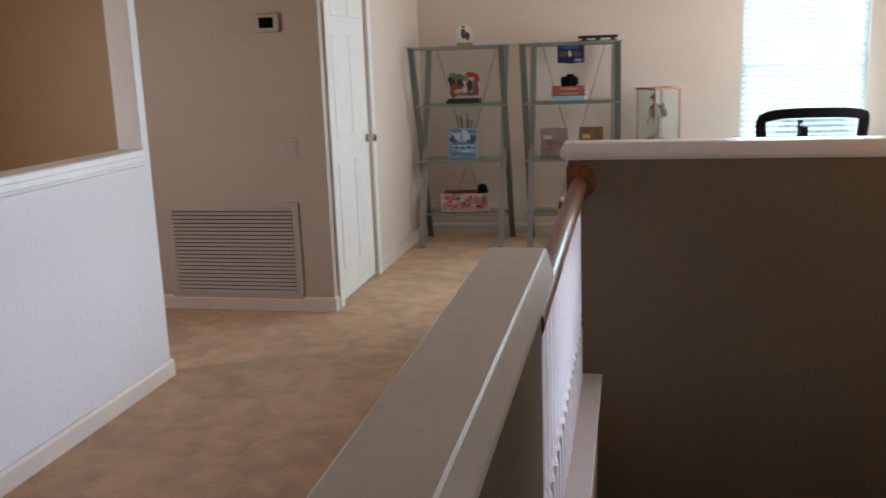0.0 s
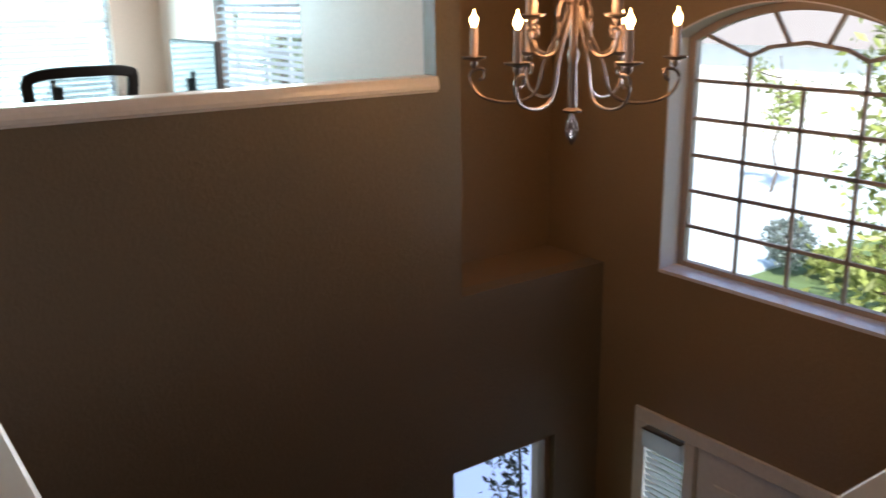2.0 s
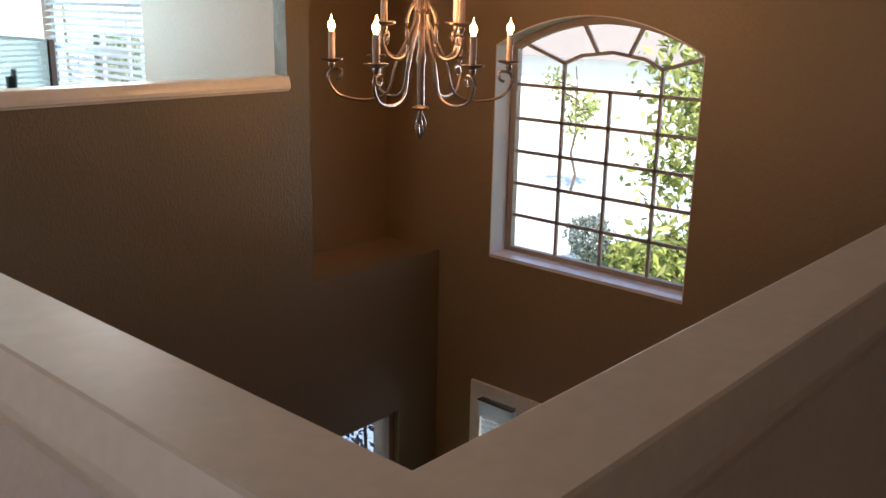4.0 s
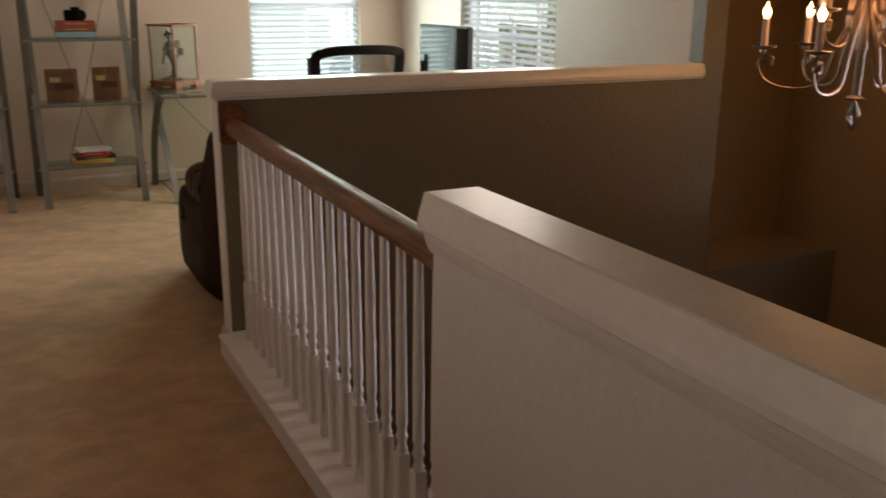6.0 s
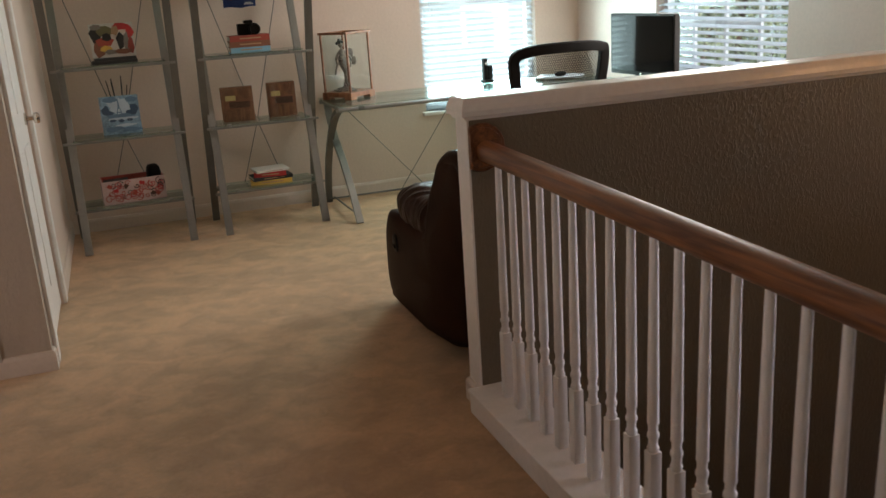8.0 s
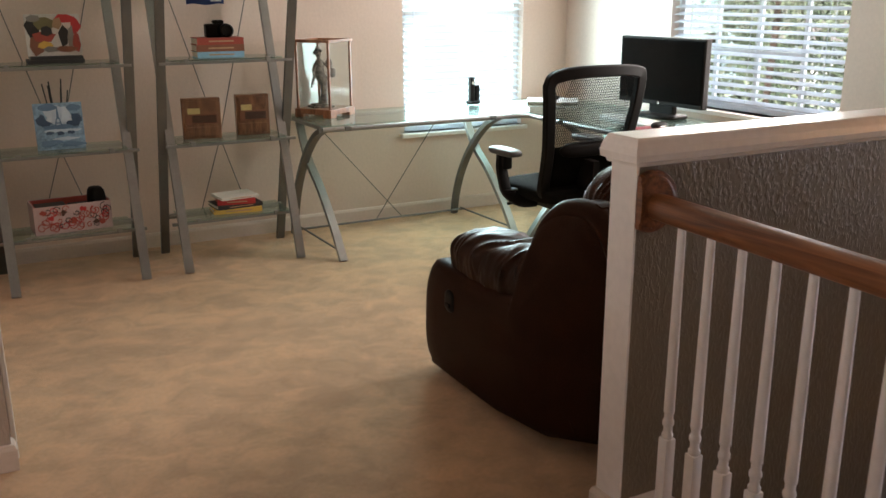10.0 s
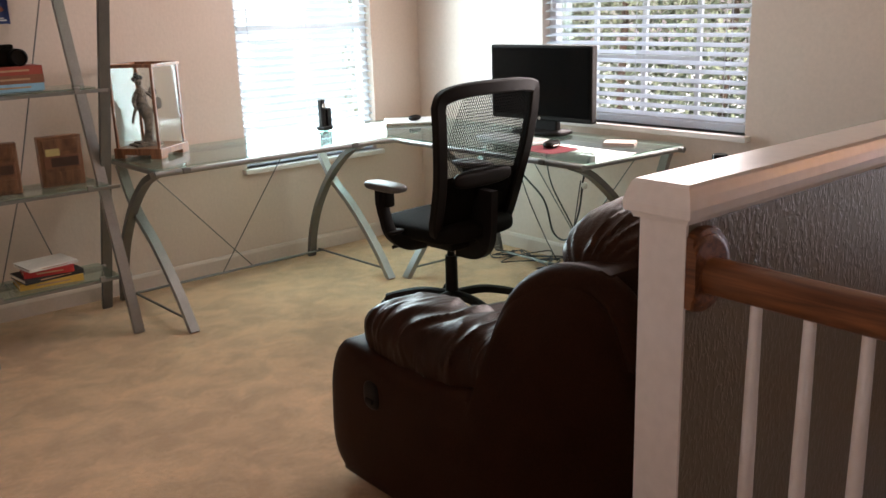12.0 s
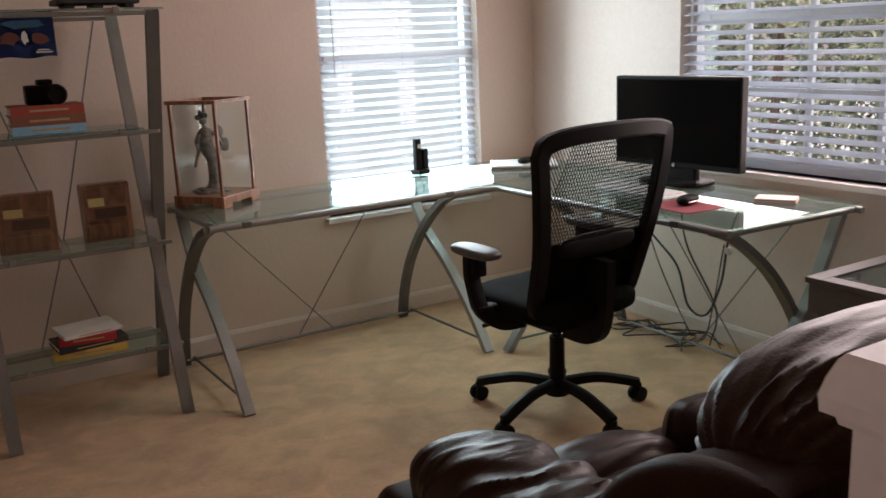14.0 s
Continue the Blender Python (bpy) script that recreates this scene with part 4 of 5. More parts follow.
shelf_items()

# ---- desk ----


def desk():
    t = thing("corner_desk", "L-shaped glass desk on grey crossed metal legs", "desk", pose(0, 0, 0))
    prof = rect_profile(0.028, 0.044)

    def side(origin, ax, straight_line=((-0.165, 0.0), (-0.03, 0.17), (0.16, 0.355), (0.33, 0.48), (0.42, 0.59), (0.49, 0.71))):
        """A crossed end frame: a bowed straight leg and an arched one, running from front (0) to back along ax."""
        o, a = Vector(origin), Vector(ax)
        up = a.cross(Vector((0, 0, 1)))
        straight = [o + a * d + Vector((0, 0, z)) for d, z in straight_line]
        arch = [o + a * d + Vector((0, 0, z)) for d, z in ((0.57, 0.0), (0.535, 0.15), (0.47, 0.30), (0.375, 0.44), (0.265, 0.56), (0.12, 0.67), (0.0, 0.722))]
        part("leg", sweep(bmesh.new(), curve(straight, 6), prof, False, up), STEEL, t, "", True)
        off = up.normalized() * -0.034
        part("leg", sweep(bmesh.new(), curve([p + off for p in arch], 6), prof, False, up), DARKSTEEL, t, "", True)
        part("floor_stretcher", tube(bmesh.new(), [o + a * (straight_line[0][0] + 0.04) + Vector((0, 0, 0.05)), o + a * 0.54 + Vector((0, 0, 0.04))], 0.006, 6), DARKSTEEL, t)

    side((0.985, 7.335, 0), (0, 1, 0))
    side((2.13, 7.335, 0), (0, 1, 0))
    side((2.36, 7.12, 0), (1, 0, 0))
    side((2.285, 5.99, 0), (1, 0, 0), ((0.06, 0.0), (0.30, 0.18), (0.48, 0.38), (0.58, 0.56), (0.655, 0.71)))
    for pts in ([(0.95, 7.335, 0.722), (2.20, 7.335, 0.722), (2.30, 7.30, 0.722), (2.30, 7.20, 0.722), (2.29, 5.96, 0.722)], [(0.95, 7.90, 0.722), (2.955, 7.90, 0.722), (2.955, 5.91, 0.722)], [(0.975, 7.33, 0.722), (0.975, 7.90, 0.722)], [(2.29, 5.975, 0.722), (2.985, 5.945, 0.722)]):
        part("top_tube", tube(bmesh.new(), pts, 0.014, 10), STEEL, t, "", True)
    for pts in ([(0.95, 7.872, 0.03), (2.16, 7.872, 0.03)], [(2.86, 7.10, 0.03), (2.86, 6.0, 0.03)]):
        part("floor_stretcher", tube(bmesh.new(), pts, 0.007, 6), DARKSTEEL, t)
    for pts in ([(1.09, 7.86, 0.70), (1.68, 7.872, 0.035)], [(1.97, 7.86, 0.70), (1.50, 7.872, 0.035)], [(2.86, 6.9, 0.70), (2.86, 6.35, 0.035)], [(2.86, 6.1, 0.70), (2.86, 6.6, 0.035)]):
        part("wire_brace", tube(bmesh.new(), pts, 0.003, 6), DARKSTEEL, t)
    for row in ((0.955, 7.345, 0.737, 2.20, 7.95, 0.745), (2.204, 7.345, 0.737, 2.985, 7.95, 0.745), (2.30, 5.94, 0.737, 2.985, 7.341, 0.745)):
        part("glass_top", boxes(row), GLASS, t, "green-tinted glass top")
    for p in ((1.10, 7.335, 0.728), (2.05, 7.335, 0.728), (2.293, 6.2, 0.728), (2.295, 6.95, 0.728)):
        part("glass_clip", boxes((p[0] - 0.02, p[1] - 0.018, 0.712, p[0] + 0.02, p[1] + 0.018, 0.737), bevel=0.004), DARKSTEEL, t)


desk()
DZ = 0.745


def doll_case():
    t = thing("display_case", "glass display case with cherry wood frame on the desk", "display case", pose(1.14, 7.785, DZ, 0, 0, 35))
    h, H = 0.120, 0.448
    base = boxes((-h - 0.010, -h - 0.010, 0.018, h + 0.010, h + 0.010, 0.05), bevel=0.003)
    for sx in (-1, 1):
        for sy in (-1, 1):
            a, b = sx * (h + 0.010), sy * (h + 0.010)
            box(base, min(a, a - sx * 0.06), min(b, b - sy * 0.06), 0, max(a, a - sx * 0.06), max(b, b - sy * 0.06), 0.02, bevel=0.003)
    part("plinth", base, CHERRY, t)
    for sx in (-1, 1):
        for sy in (-1, 1):
            part("corner_post", boxes((sx * (h - 0.006) - 0.006, sy * (h - 0.006) - 0.006, 0.05, sx * (h - 0.006) + 0.006, sy * (h - 0.006) + 0.006, H - 0.012)), CHERRY, t)
        part("top_rail", boxes((sx * h - 0.008, -h - 0.008, H - 0.012, sx * h + 0.008, h + 0.008, H + 0.004), bevel=0.002), CHERRY, t)
        part("top_rail", boxes((-h + 0.008, sx * h - 0.008, H - 0.012, h - 0.008, sx * h + 0.008, H + 0.004), bevel=0.002), CHERRY, t)
        part("glass_side", boxes((sx * (h - 0.004) - 0.001, -h + 0.013, 0.05, sx * (h - 0.004) + 0.001, h - 0.013, H - 0.012)), CLEAR, t)
        part("glass_side", boxes((-h + 0.013, sx * (h - 0.004) - 0.001, 0.05, h - 0.013, sx * (h - 0.004) + 0.001, H - 0.012)), CLEAR, t)
    # plain silhouette of the figurine
    bm = boxes((-0.075, -0.05, 0, 0.06, 0.06, 0.012), (-0.055, -0.036, 0.012, 0.045, 0.046, 0.022), bevel=0.002)
    rings = []
    for z, cx, rx, ry in ((0.022, 0.004, 0.034, 0.030), (0.035, 0.008, 0.026, 0.024), (0.08, 0.013, 0.020, 0.020), (0.13, 0.014, 0.024, 0.022), (0.165, 0.006, 0.032, 0.028), (0.185, -0.003, 0.036, 0.032), (0.20, -0.007, 0.029, 0.026), (0.23, -0.010, 0.026, 0.024), (0.26, -0.010, 0.031, 0.026), (0.275, -0.010, 0.022, 0.018), (0.285, -0.012, 0.009, 0.009), (0.297, -0.014, 0.009, 0.009)):
        rings.append([bm.verts.new((cx + rx * math.cos(a) * (1 + 0.10 * math.sin(5 * a + 30 * z)), ry * math.sin(a) * (1 + 0.08 * math.cos(4 * a - 22 * z)), z)) for a in [2 * math.pi * i / 24 for i in range(24)]])
    for r, q in zip(rings, rings[1:]):
        for i in range(24):
            bm.faces.new((r[i], r[(i + 1) % 24], q[(i + 1) % 24], q[i]))
    bmesh.ops.create_icosphere(bm, subdivisions=2, radius=0.018, matrix=Matrix.Translation((-0.016, -0.002, 0.311)))
    # two hanging sleeves and a fan held out
    for pts, r in ((((-0.034, 0.0, 0.262), (-0.052, -0.008, 0.225), (-0.050, -0.012, 0.185), (-0.062, -0.010, 0.150), (-0.068, -0.008, 0.118)), 0.013), (((0.012, -0.006, 0.262), (0.036, -0.016, 0.240), (0.046, -0.018, 0.205), (0.040, -0.014, 0.160)), 0.014)):
        sweep(bm, curve(pts, 4), round_profile(r, 10, 0.55))
    cushion(bm, 0.022, -0.024, 0.225, 0.064, -0.010, 0.290, n=5, power=2.4)
    cushion(bm, 0.046, -0.026, 0.175, 0.084, -0.012, 0.235, n=5, power=2.4)
    body = len(bm.faces)
    for x, y, z, r in ((-0.020, 0.004, 0.330, 0.019), (-0.038, 0.0, 0.326, 0.012), (-0.004, 0.0, 0.332, 0.012), (-0.022, 0.010, 0.347, 0.010)):
        bmesh.ops.create_icosphere(bm, subdivisions=2, radius=r, matrix=Matrix.Translation((x, y, z)))
    bm.faces.ensure_lookup_table()
    for f in bm.faces[body:]:
        f.material_index = 1
    ob = single("figurine", bm, FIGURE, "small dark-haired robed figurine inside the glass case", "figurine", pose(1.125, 7.785, DZ + 0.05), smooth=True)
    ob.data.materials.append(INK)


doll_case()


def monitor():
    t = thing("computer_monitor", "black flat computer monitor on a stand, switched off", "monitor", pose(2.83, 6.71, DZ, 0, 0, -86))
    w = 0.335
    part("housing", boxes((-w, -0.022, 0.075, w, 0.022, 0.462), (-0.2, 0.02, 0.15, 0.2, 0.05, 0.40), bevel=0.006), BLACK, t)
    part("screen", boxes((-w + 0.014, -0.0245, 0.10, w - 0.014, -0.0215, 0.448)), SCREEN, t, "dark glossy screen")
    part("badge", lathe(bmesh.new(), [(0.009, -0.0245), (0.009, -0.022)], 14), CHROME, t).matrix_basis = pose(0, 0, 0.087, 0, 0, 0) @ Matrix.Rotation(radians(-90), 4, "X") @ pose(0, 0, 0.0)
    part("neck", boxes((-0.10, -0.0, 0.012, 0.10, 0.035, 0.14), bevel=0.012), BLACK, t)
    part("foot", cushion(bmesh.new(), -0.16, -0.09, 0, 0.16, 0.09, 0.026, n=5, power=5), BLACK, t, "", True)


monitor()


def small_desk_things():
    t = thing("keyboard", "white slim keyboard on the glass desk", "keyboard", pose(2.58, 6.68, DZ, 0, 0, -92))
    part("keyboard_base", boxes((-0.21, -0.065, 0, 0.21, 0.065, 0.014), bevel=0.004), WHITE, t)
    me = mesh_of("key", boxes((-0.009, -0.009, 0, 0.009, 0.009, 0.005)), PALE)
    for r in range(5):
        for k in range(19):
            key = new("key", me)
            key.parent = t
            key.matrix_basis = pose(-0.194 + 0.0215 * k, -0.046 + 0.023 * r, 0.0142)
    single("mouse_pad", cushion(bmesh.new(), -0.12, -0.10, 0, 0.12, 0.10, 0.004, n=4, power=10), paint("wine_red_cloth", (0.22, 0.022, 0.03)), "dark red mouse pad on the glass desk", "mouse pad", pose(2.47, 6.33, DZ, 0, 0, -95), smooth=True)
    t = thing("computer_mouse", "black and silver mouse on a red pad", "mouse", pose(2.50, 6.34, DZ + 0.004, 0, 0, -75))
    part("shell", cushion(bmesh.new(), -0.032, -0.058, 0, 0.032, 0.058, 0.036, n=5, power=2.6), BLACK, t, "", True)
    part("side_trim", cushion(bmesh.new(), -0.034, -0.05, 0.008, 0.034, 0.05, 0.020, n=4, power=3), CHROME, t, "", True)
    t = thing("notepad", "small pad of white paper on the glass desk", "notepad", pose(2.80, 6.17, DZ, 0, 0, -60))
    part("sheets", boxes((-0.075, -0.05, 0.004, 0.075, 0.05, 0.013), bevel=0.002), paint("tan_paper", (0.50, 0.40, 0.34)), t)
    part("backing", boxes((-0.077, -0.052, 0, 0.077, 0.052, 0.004)), paint("pink_card", (0.55, 0.40, 0.36)), t)
    t = thing("cordless_phone", "black cordless phone in its charging cradle", "phone", pose(2.21, 7.84, DZ, 0, 0, 15))
    part("cradle", boxes((-0.038, -0.03, 0, 0.042, 0.04, 0.022), (0.004, -0.02, 0.022, 0.040, 0.03, 0.125), bevel=0.006), BLACK, t)
    part("handset", boxes((-0.034, -0.012, 0.015, 0.002, 0.022, 0.178), bevel=0.008), BLACK, t)
    part("handset_button", boxes((-0.028, -0.015, 0.13, -0.005, -0.0115, 0.152), bevel=0.001), CHROME, t)
    t = thing("laptop", "closed silver laptop on the glass desk", "laptop", pose(2.72, 7.66, DZ, 0, 0, -35))
    part("laptop_base", boxes((-0.17, -0.12, 0, 0.17, 0.12, 0.011), bevel=0.004), CHROME, t)
    part("laptop_lid", boxes((-0.17, -0.12, 0.012, 0.17, 0.12, 0.020), bevel=0.004), WHITE, t)
    t = thing("spare_mouse", "black mouse on the closed laptop", "mouse", pose(2.70, 7.62, DZ + 0.02, 0, 0, 30))
    part("shell", cushion(bmesh.new(), -0.055, -0.03, 0, 0.055, 0.03, 0.032, n=5, power=2.6), BLACK, t, "", True)
    random.seed(3)
    t = thing("cable_bundle", "tangled black cables on the carpet under the desk", "cables", pose(2.90, 6.82, 0))
    for k in range(7):
        pts = [(random.uniform(-0.16, 0.12), -0.26 + 0.09 * i * (1 if k % 2 else -1) + (0.0 if k % 2 else 0.52) + random.uniform(-0.07, 0.07), 0.005 + 0.004 * k + 0.02 * random.random()) for i in range(6)]
        part("cable", tube(bmesh.new(), curve(pts, 8), 0.0035, 6), CABLE, t)
    for r, pts in ((0.005, ((-0.12, 0.00, 0.735), (-0.19, -0.05, 0.58), (-0.20, -0.24, 0.43), (-0.19, -0.30, 0.26), (-0.19, -0.40, 0.245), (-0.20, -0.48, 0.40), (-0.20, -0.51, 0.58), (-0.14, -0.52, 0.735))),
                   (0.004, ((-0.06, -0.12, 0.735), (-0.10, -0.20, 0.50), (-0.04, -0.32, 0.22), (0.02, -0.24, 0.02))),
                   (0.003, ((-0.02, 0.16, 0.735), (-0.05, 0.05, 0.45), (0.0, -0.05, 0.18), (0.06, -0.1, 0.015))),
                   (0.003, ((-0.20, -0.49, 0.56), (-0.17, -0.42, 0.30), (-0.08, -0.30, 0.10), (0.0, -0.16, 0.015)))):
        part("cable", tube(bmesh.new(), curve(pts, 8), r, 6), CABLE, t)
    plug = cushion(bmesh.new(), -0.21, -0.525, 0.52, -0.185, -0.495, 0.555, n=4, power=3)
    part("plug", plug, PALE, t, "pale plug on a hanging cable", True)


small_desk_things()


def office_chair():
    t = thing("office_chair", "black mesh-back office chair with armrests on castors", "office chair", pose(1.965, 6.48, 0, 0, 0, 3))
    for k in range(5):
        a = radians(120 + 72 * k)
        c, s = math.cos(a), math.sin(a)
        part("base_spoke", sweep(bmesh.new(), curve([(0.03 * c, 0.03 * s, 0.115), (0.15 * c, 0.15 * s, 0.118), (0.26 * c, 0.26 * s, 0.095), (0.325 * c, 0.325 * s, 0.075)], 5), [(-0.02, -0.016), (0.02, -0.016), (0.017, 0.012), (0.008, 0.018), (-0.008, 0.018), (-0.017, 0.012)]), BLACK, t, "", True)
        wheel = part("castor", boxes((-0.012, -0.012, 0.02, 0.012, 0.012, 0.075), bevel=0.004), BLACK, t)
        wheel.matrix_basis = pose(0.325 * c, 0.325 * s, 0)
        for o in (-0.016, 0.016):
            w = lathe(bmesh.new(), [(0.012, -0.010), (0.029, -0.009), (0.030, 0.0), (0.029, 0.009), (0.012, 0.010)], 16)
            bmesh.ops.transform(w, matrix=Matrix.Translation((0, o, 0.030)) @ Matrix.Rotation(radians(90), 4, "X"), verts=w.verts)
            part("castor_wheel", w, BLACK, wheel, "", True)
    part("gas_post", lathe(bmesh.new(), [(0.045, 0.07), (0.045, 0.12), (0.030, 0.13), (0.028, 0.30), (0.018, 0.30), (0.018, 0.40)], 18), BLACK, t, "", True)
    part("tilt_box", boxes((-0.13, -0.14, 0.36, 0.13, 0.14, 0.42), bevel=0.02), BLACK, t, "", True)
    part("seat", cushion(bmesh.new(), -0.25, -0.23, 0.41, 0.25, 0.27, 0.50, n=8, power=4.5), BLACKCLOTH, t, "black padded seat", True)
    part("seat_lever", tube(bmesh.new(), [(-0.1, 0.05, 0.40), (-0.30, 0.06, 0.39)], 0.008, 8), BLACK, t)
    # backrest: a swept frame with a net in it
    def back(x, z):
        return -0.165 - 0.17 * (z - 0.5) - 0.035 * math.sin((z - 0.5) * 4.5) + 0.30 * x * x
    loop = [(-0.290, 1.02), (-0.262, 1.062), (-0.13, 1.083), (0.13, 1.083), (0.262, 1.07), (0.292, 1.035), (0.272, 0.85), (0.248, 0.68), (0.238, 0.58), (0.222, 0.48), (0.15, 0.435), (-0.15, 0.435), (-0.222, 0.48), (-0.238, 0.58), (-0.248, 0.68), (-0.272, 0.85)]
    pts = curve([*loop, loop[0]], 4)[:-1]
    part("back_frame", sweep(bmesh.new(), [(p[0], back(p[0], p[1]), p[1]) for p in [(q.x, q.y) for q in [Vector((a, b, 0)) for a, b, *_ in [(v[0], v[1]) for v in pts]]]], [(-0.029, -0.014), (-0.022, -0.02), (0.022, -0.02), (0.029, -0.014), (0.029, 0.014), (0.022, 0.02), (-0.022, 0.02), (-0.029, 0.014)], True, (0, 1, 0)), BLACK, t, "", True)
    net = bmesh.new()
    for k in range(46):
        u = -0.26 + 0.52 * k / 45
        for way in (-1, 1):
            line = []
            for i in range(13):
                z = 0.60 + 0.46 * i / 12
                x = u + way * (z - 0.83) * 0.45
                lim = 0.232 + 0.04 * (z - 0.6) / 0.46
                if abs(x) < lim:
                    line.append((x, back(x, z) + 0.004 * way * 0.2, z))
            if len(line) > 1:
                sweep(net, line, rect_profile(0.0030, 0.0014), False, (0, 1, 0))
    part("back_mesh", net, BLACKCLOTH, t, "see-through black net back")
    bm = bmesh.new()
    grid = [[bm.verts.new((x, back(x, z) + 0.012, z)) for x in [-0.235 + 0.047 * i for i in range(11)]] for z in (0.44, 0.54, 0.62, 0.715)]
    for a, b in zip(grid, grid[1:]):
        for i in range(10):
            bm.faces.new((a[i], a[i + 1], b[i + 1], b[i]))
    part("lower_back_panel", bm, BLACKCLOTH, t, "opaque lower back panel")
    part("lumbar_support", cushion(bmesh.new(), -0.18, -0.235, 0.655, 0.18, -0.195, 0.735, n=6, power=3), BLACK, t, "", True)
    part("back_spine", sweep(bmesh.new(), curve([(0, -0.05, 0.37), (0, -0.18, 0.38), (0, -0.215, 0.46), (0, -0.225, 0.64)], 6), rect_profile(0.12, 0.04), False, (1, 0, 0)), BLACK, t, "", True)
    for s, f, g, o, px in ((-1, 0.06, 0.0, 0.02, 0.30), (1, 0.07, 0.02, -0.025, 0.262)):
        part("arm_post", sweep(bmesh.new(), curve([(s * 0.16, 0.0, 0.40), (s * (0.27 - o), 0.02, 0.405), (s * (0.335 - o), 0.03 + f * 0.3, 0.46), (s * (0.34 - o), 0.035 + f * 0.7, 0.53 + g * 0.7), (s * (px + 0.016), 0.04 + f, 0.60 + g), (s * px, 0.04 + f, 0.65 + g)], 5), [(-0.028, -0.012), (-0.020, -0.018), (0.020, -0.018), (0.028, -0.012), (0.028, 0.012), (0.020, 0.018), (-0.020, 0.018), (-0.028, 0.012)], False, (0, 1, 0)), BLACK, t, "", True)
        part("arm_collar", boxes((s * px - 0.028, 0.0 + f, 0.57 + g, s * px + 0.028, 0.08 + f, 0.645 + g), bevel=0.01), BLACK, t, "", True)
        pad = cushion(bmesh.new(), s * px - 0.048, -0.09 + f, 0.642 + g, s * px + 0.048, 0.15 + f, 0.682 + g, n=6, power=3.2)
        for v in pad.verts:
            v.co.z += 0.012 * (v.co.y - f)
        part("arm_pad", pad, GREYARM, t, "worn grey arm pad", True)
    part("seat_paddle", cushion(bmesh.new(), -0.345, 0.02, 0.455, -0.25, 0.07, 0.475, n=4, power=3), BLACK, t, "", True)


office_chair()


def recliner():
    """A two-seat leather recliner; x along its width, +y where it faces."""
    t = thing("reclining_loveseat", "dark brown leather reclining loveseat behind the half wall", "loveseat", pose(0.74, 4.50, 0))
    side = [(0.08, 0.03), (1.00, 0.025), (1.105, 0.045), (1.15, 0.12), (1.15, 0.25), (1.135, 0.36), (1.08, 0.45), (0.98, 0.48), (0.54, 0.485), (0.435, 0.55), (0.385, 0.69), (0.33, 0.785), (0.24, 0.85), (0.14, 0.87), (0.05, 0.84), (0.03, 0.45)]
    middle = Vector((0, 0.50, 0.36))
    outline = curve([(0, a, b) for a, b in [*side, side[0]]], 4)[:-1]

    def panel(out, back):
        """A padded end panel: its outer face swells, its edges are rounded."""
        bm = bmesh.new()
        n = len(outline)
        rings = []
        for off, k in ((0.044, 0.25), (0.043, 0.55), (0.038, 0.78), (0.030, 0.90), (0.016, 0.965), (0.0, 1.0), (-0.03, 1.0), (-0.19, 1.0), (-0.22, 0.97)):
            rings.append([bm.verts.new((out + back * off, middle.y + (p.y - middle.y) * k, max(0.02, middle.z + (p.z - middle.z) * k))) for p in outline])
        for r, q in zip(rings, rings[1:]):
            for i in range(n):
                bm.faces.new((r[i], r[(i + 1) % n], q[(i + 1) % n], q[i]))
        bm.faces.new(rings[0]), bm.faces.new(rings[-1])
        return bm

    def tuck(bm, back):
        """The end panels turn inwards behind the slanting seam."""
        for v in bm.verts:
            behind = max(0.0, 0.40 - v.co.y)
            v.co.x -= back * 0.38 * behind * max(0.0, min(1.0, (0.80 - v.co.z) / 0.35))
            v.co.z += 0.22 * behind * max(0.0, 1 - v.co.z / 0.3)
        return bm

    for out, back in ((0.0, -1), (1.64, 1)):
        p = part("side_panel", tuck(panel(out, back), back), LEATHER, t, "", True)
        x = out + back * 0.030
        part("wing_roll", tuck(tube(bmesh.new(), curve([(out - back * 0.006, a, b) for a, b in ((0.45, 0.47), (0.415, 0.56), (0.37, 0.68), (0.317, 0.765), (0.232, 0.828), (0.14, 0.846), (0.06, 0.83), (0.025, 0.77), (0.02, 0.55), (0.03, 0.12))], 5), 0.036, 10), back), LEATHER, p, "rolled edge of the wing", True)
        part("seam", tuck(tube(bmesh.new(), curve([(x + back * 0.006, a, b) for a, b in ((0.485, 0.47), (0.40, 0.40), (0.325, 0.33), (0.25, 0.20), (0.20, 0.08))], 5), 0.0045, 6), back), LEATHER, p)
        part("seam", tube(bmesh.new(), curve([(x, a, b) for a, b in ((0.48, 0.455), (0.7, 0.445), (0.90, 0.425), (1.00, 0.36), (1.03, 0.25), (1.01, 0.12))], 5), 0.0045, 6), LEATHER, p)
        h = cushion(bmesh.new(), out - 0.012 + back * 0.040, 0.845, 0.315, out + 0.012 + back * 0.040, 0.915, 0.40, n=6, power=3)
        cup = part("recline_lever", h, BLACK, p, "dark recessed recline lever", True)
        part("lever_grip", boxes((out + back * 0.052 - 0.006, 0.862, 0.335, out + back * 0.052 + 0.006, 0.897, 0.352), bevel=0.004), BLACK, p)
    for x0, x1 in ((-0.02, 0.26), (1.38, 1.66)):
        bm = cushion(bmesh.new(), x0, 0.38, 0.40, x1, 1.02, 0.612, n=64, power=2.8, folds=0.014, seed=x0 * 9 + 1)
        for v in bm.verts:
            v.co.z += 0.10 * max(0, 0.62 - v.co.y) - 0.10 * max(0, v.co.y - 0.90)
        part("arm_cushion", bm, SOFTLEATHER, t, "puffy creased arm cushion", True)
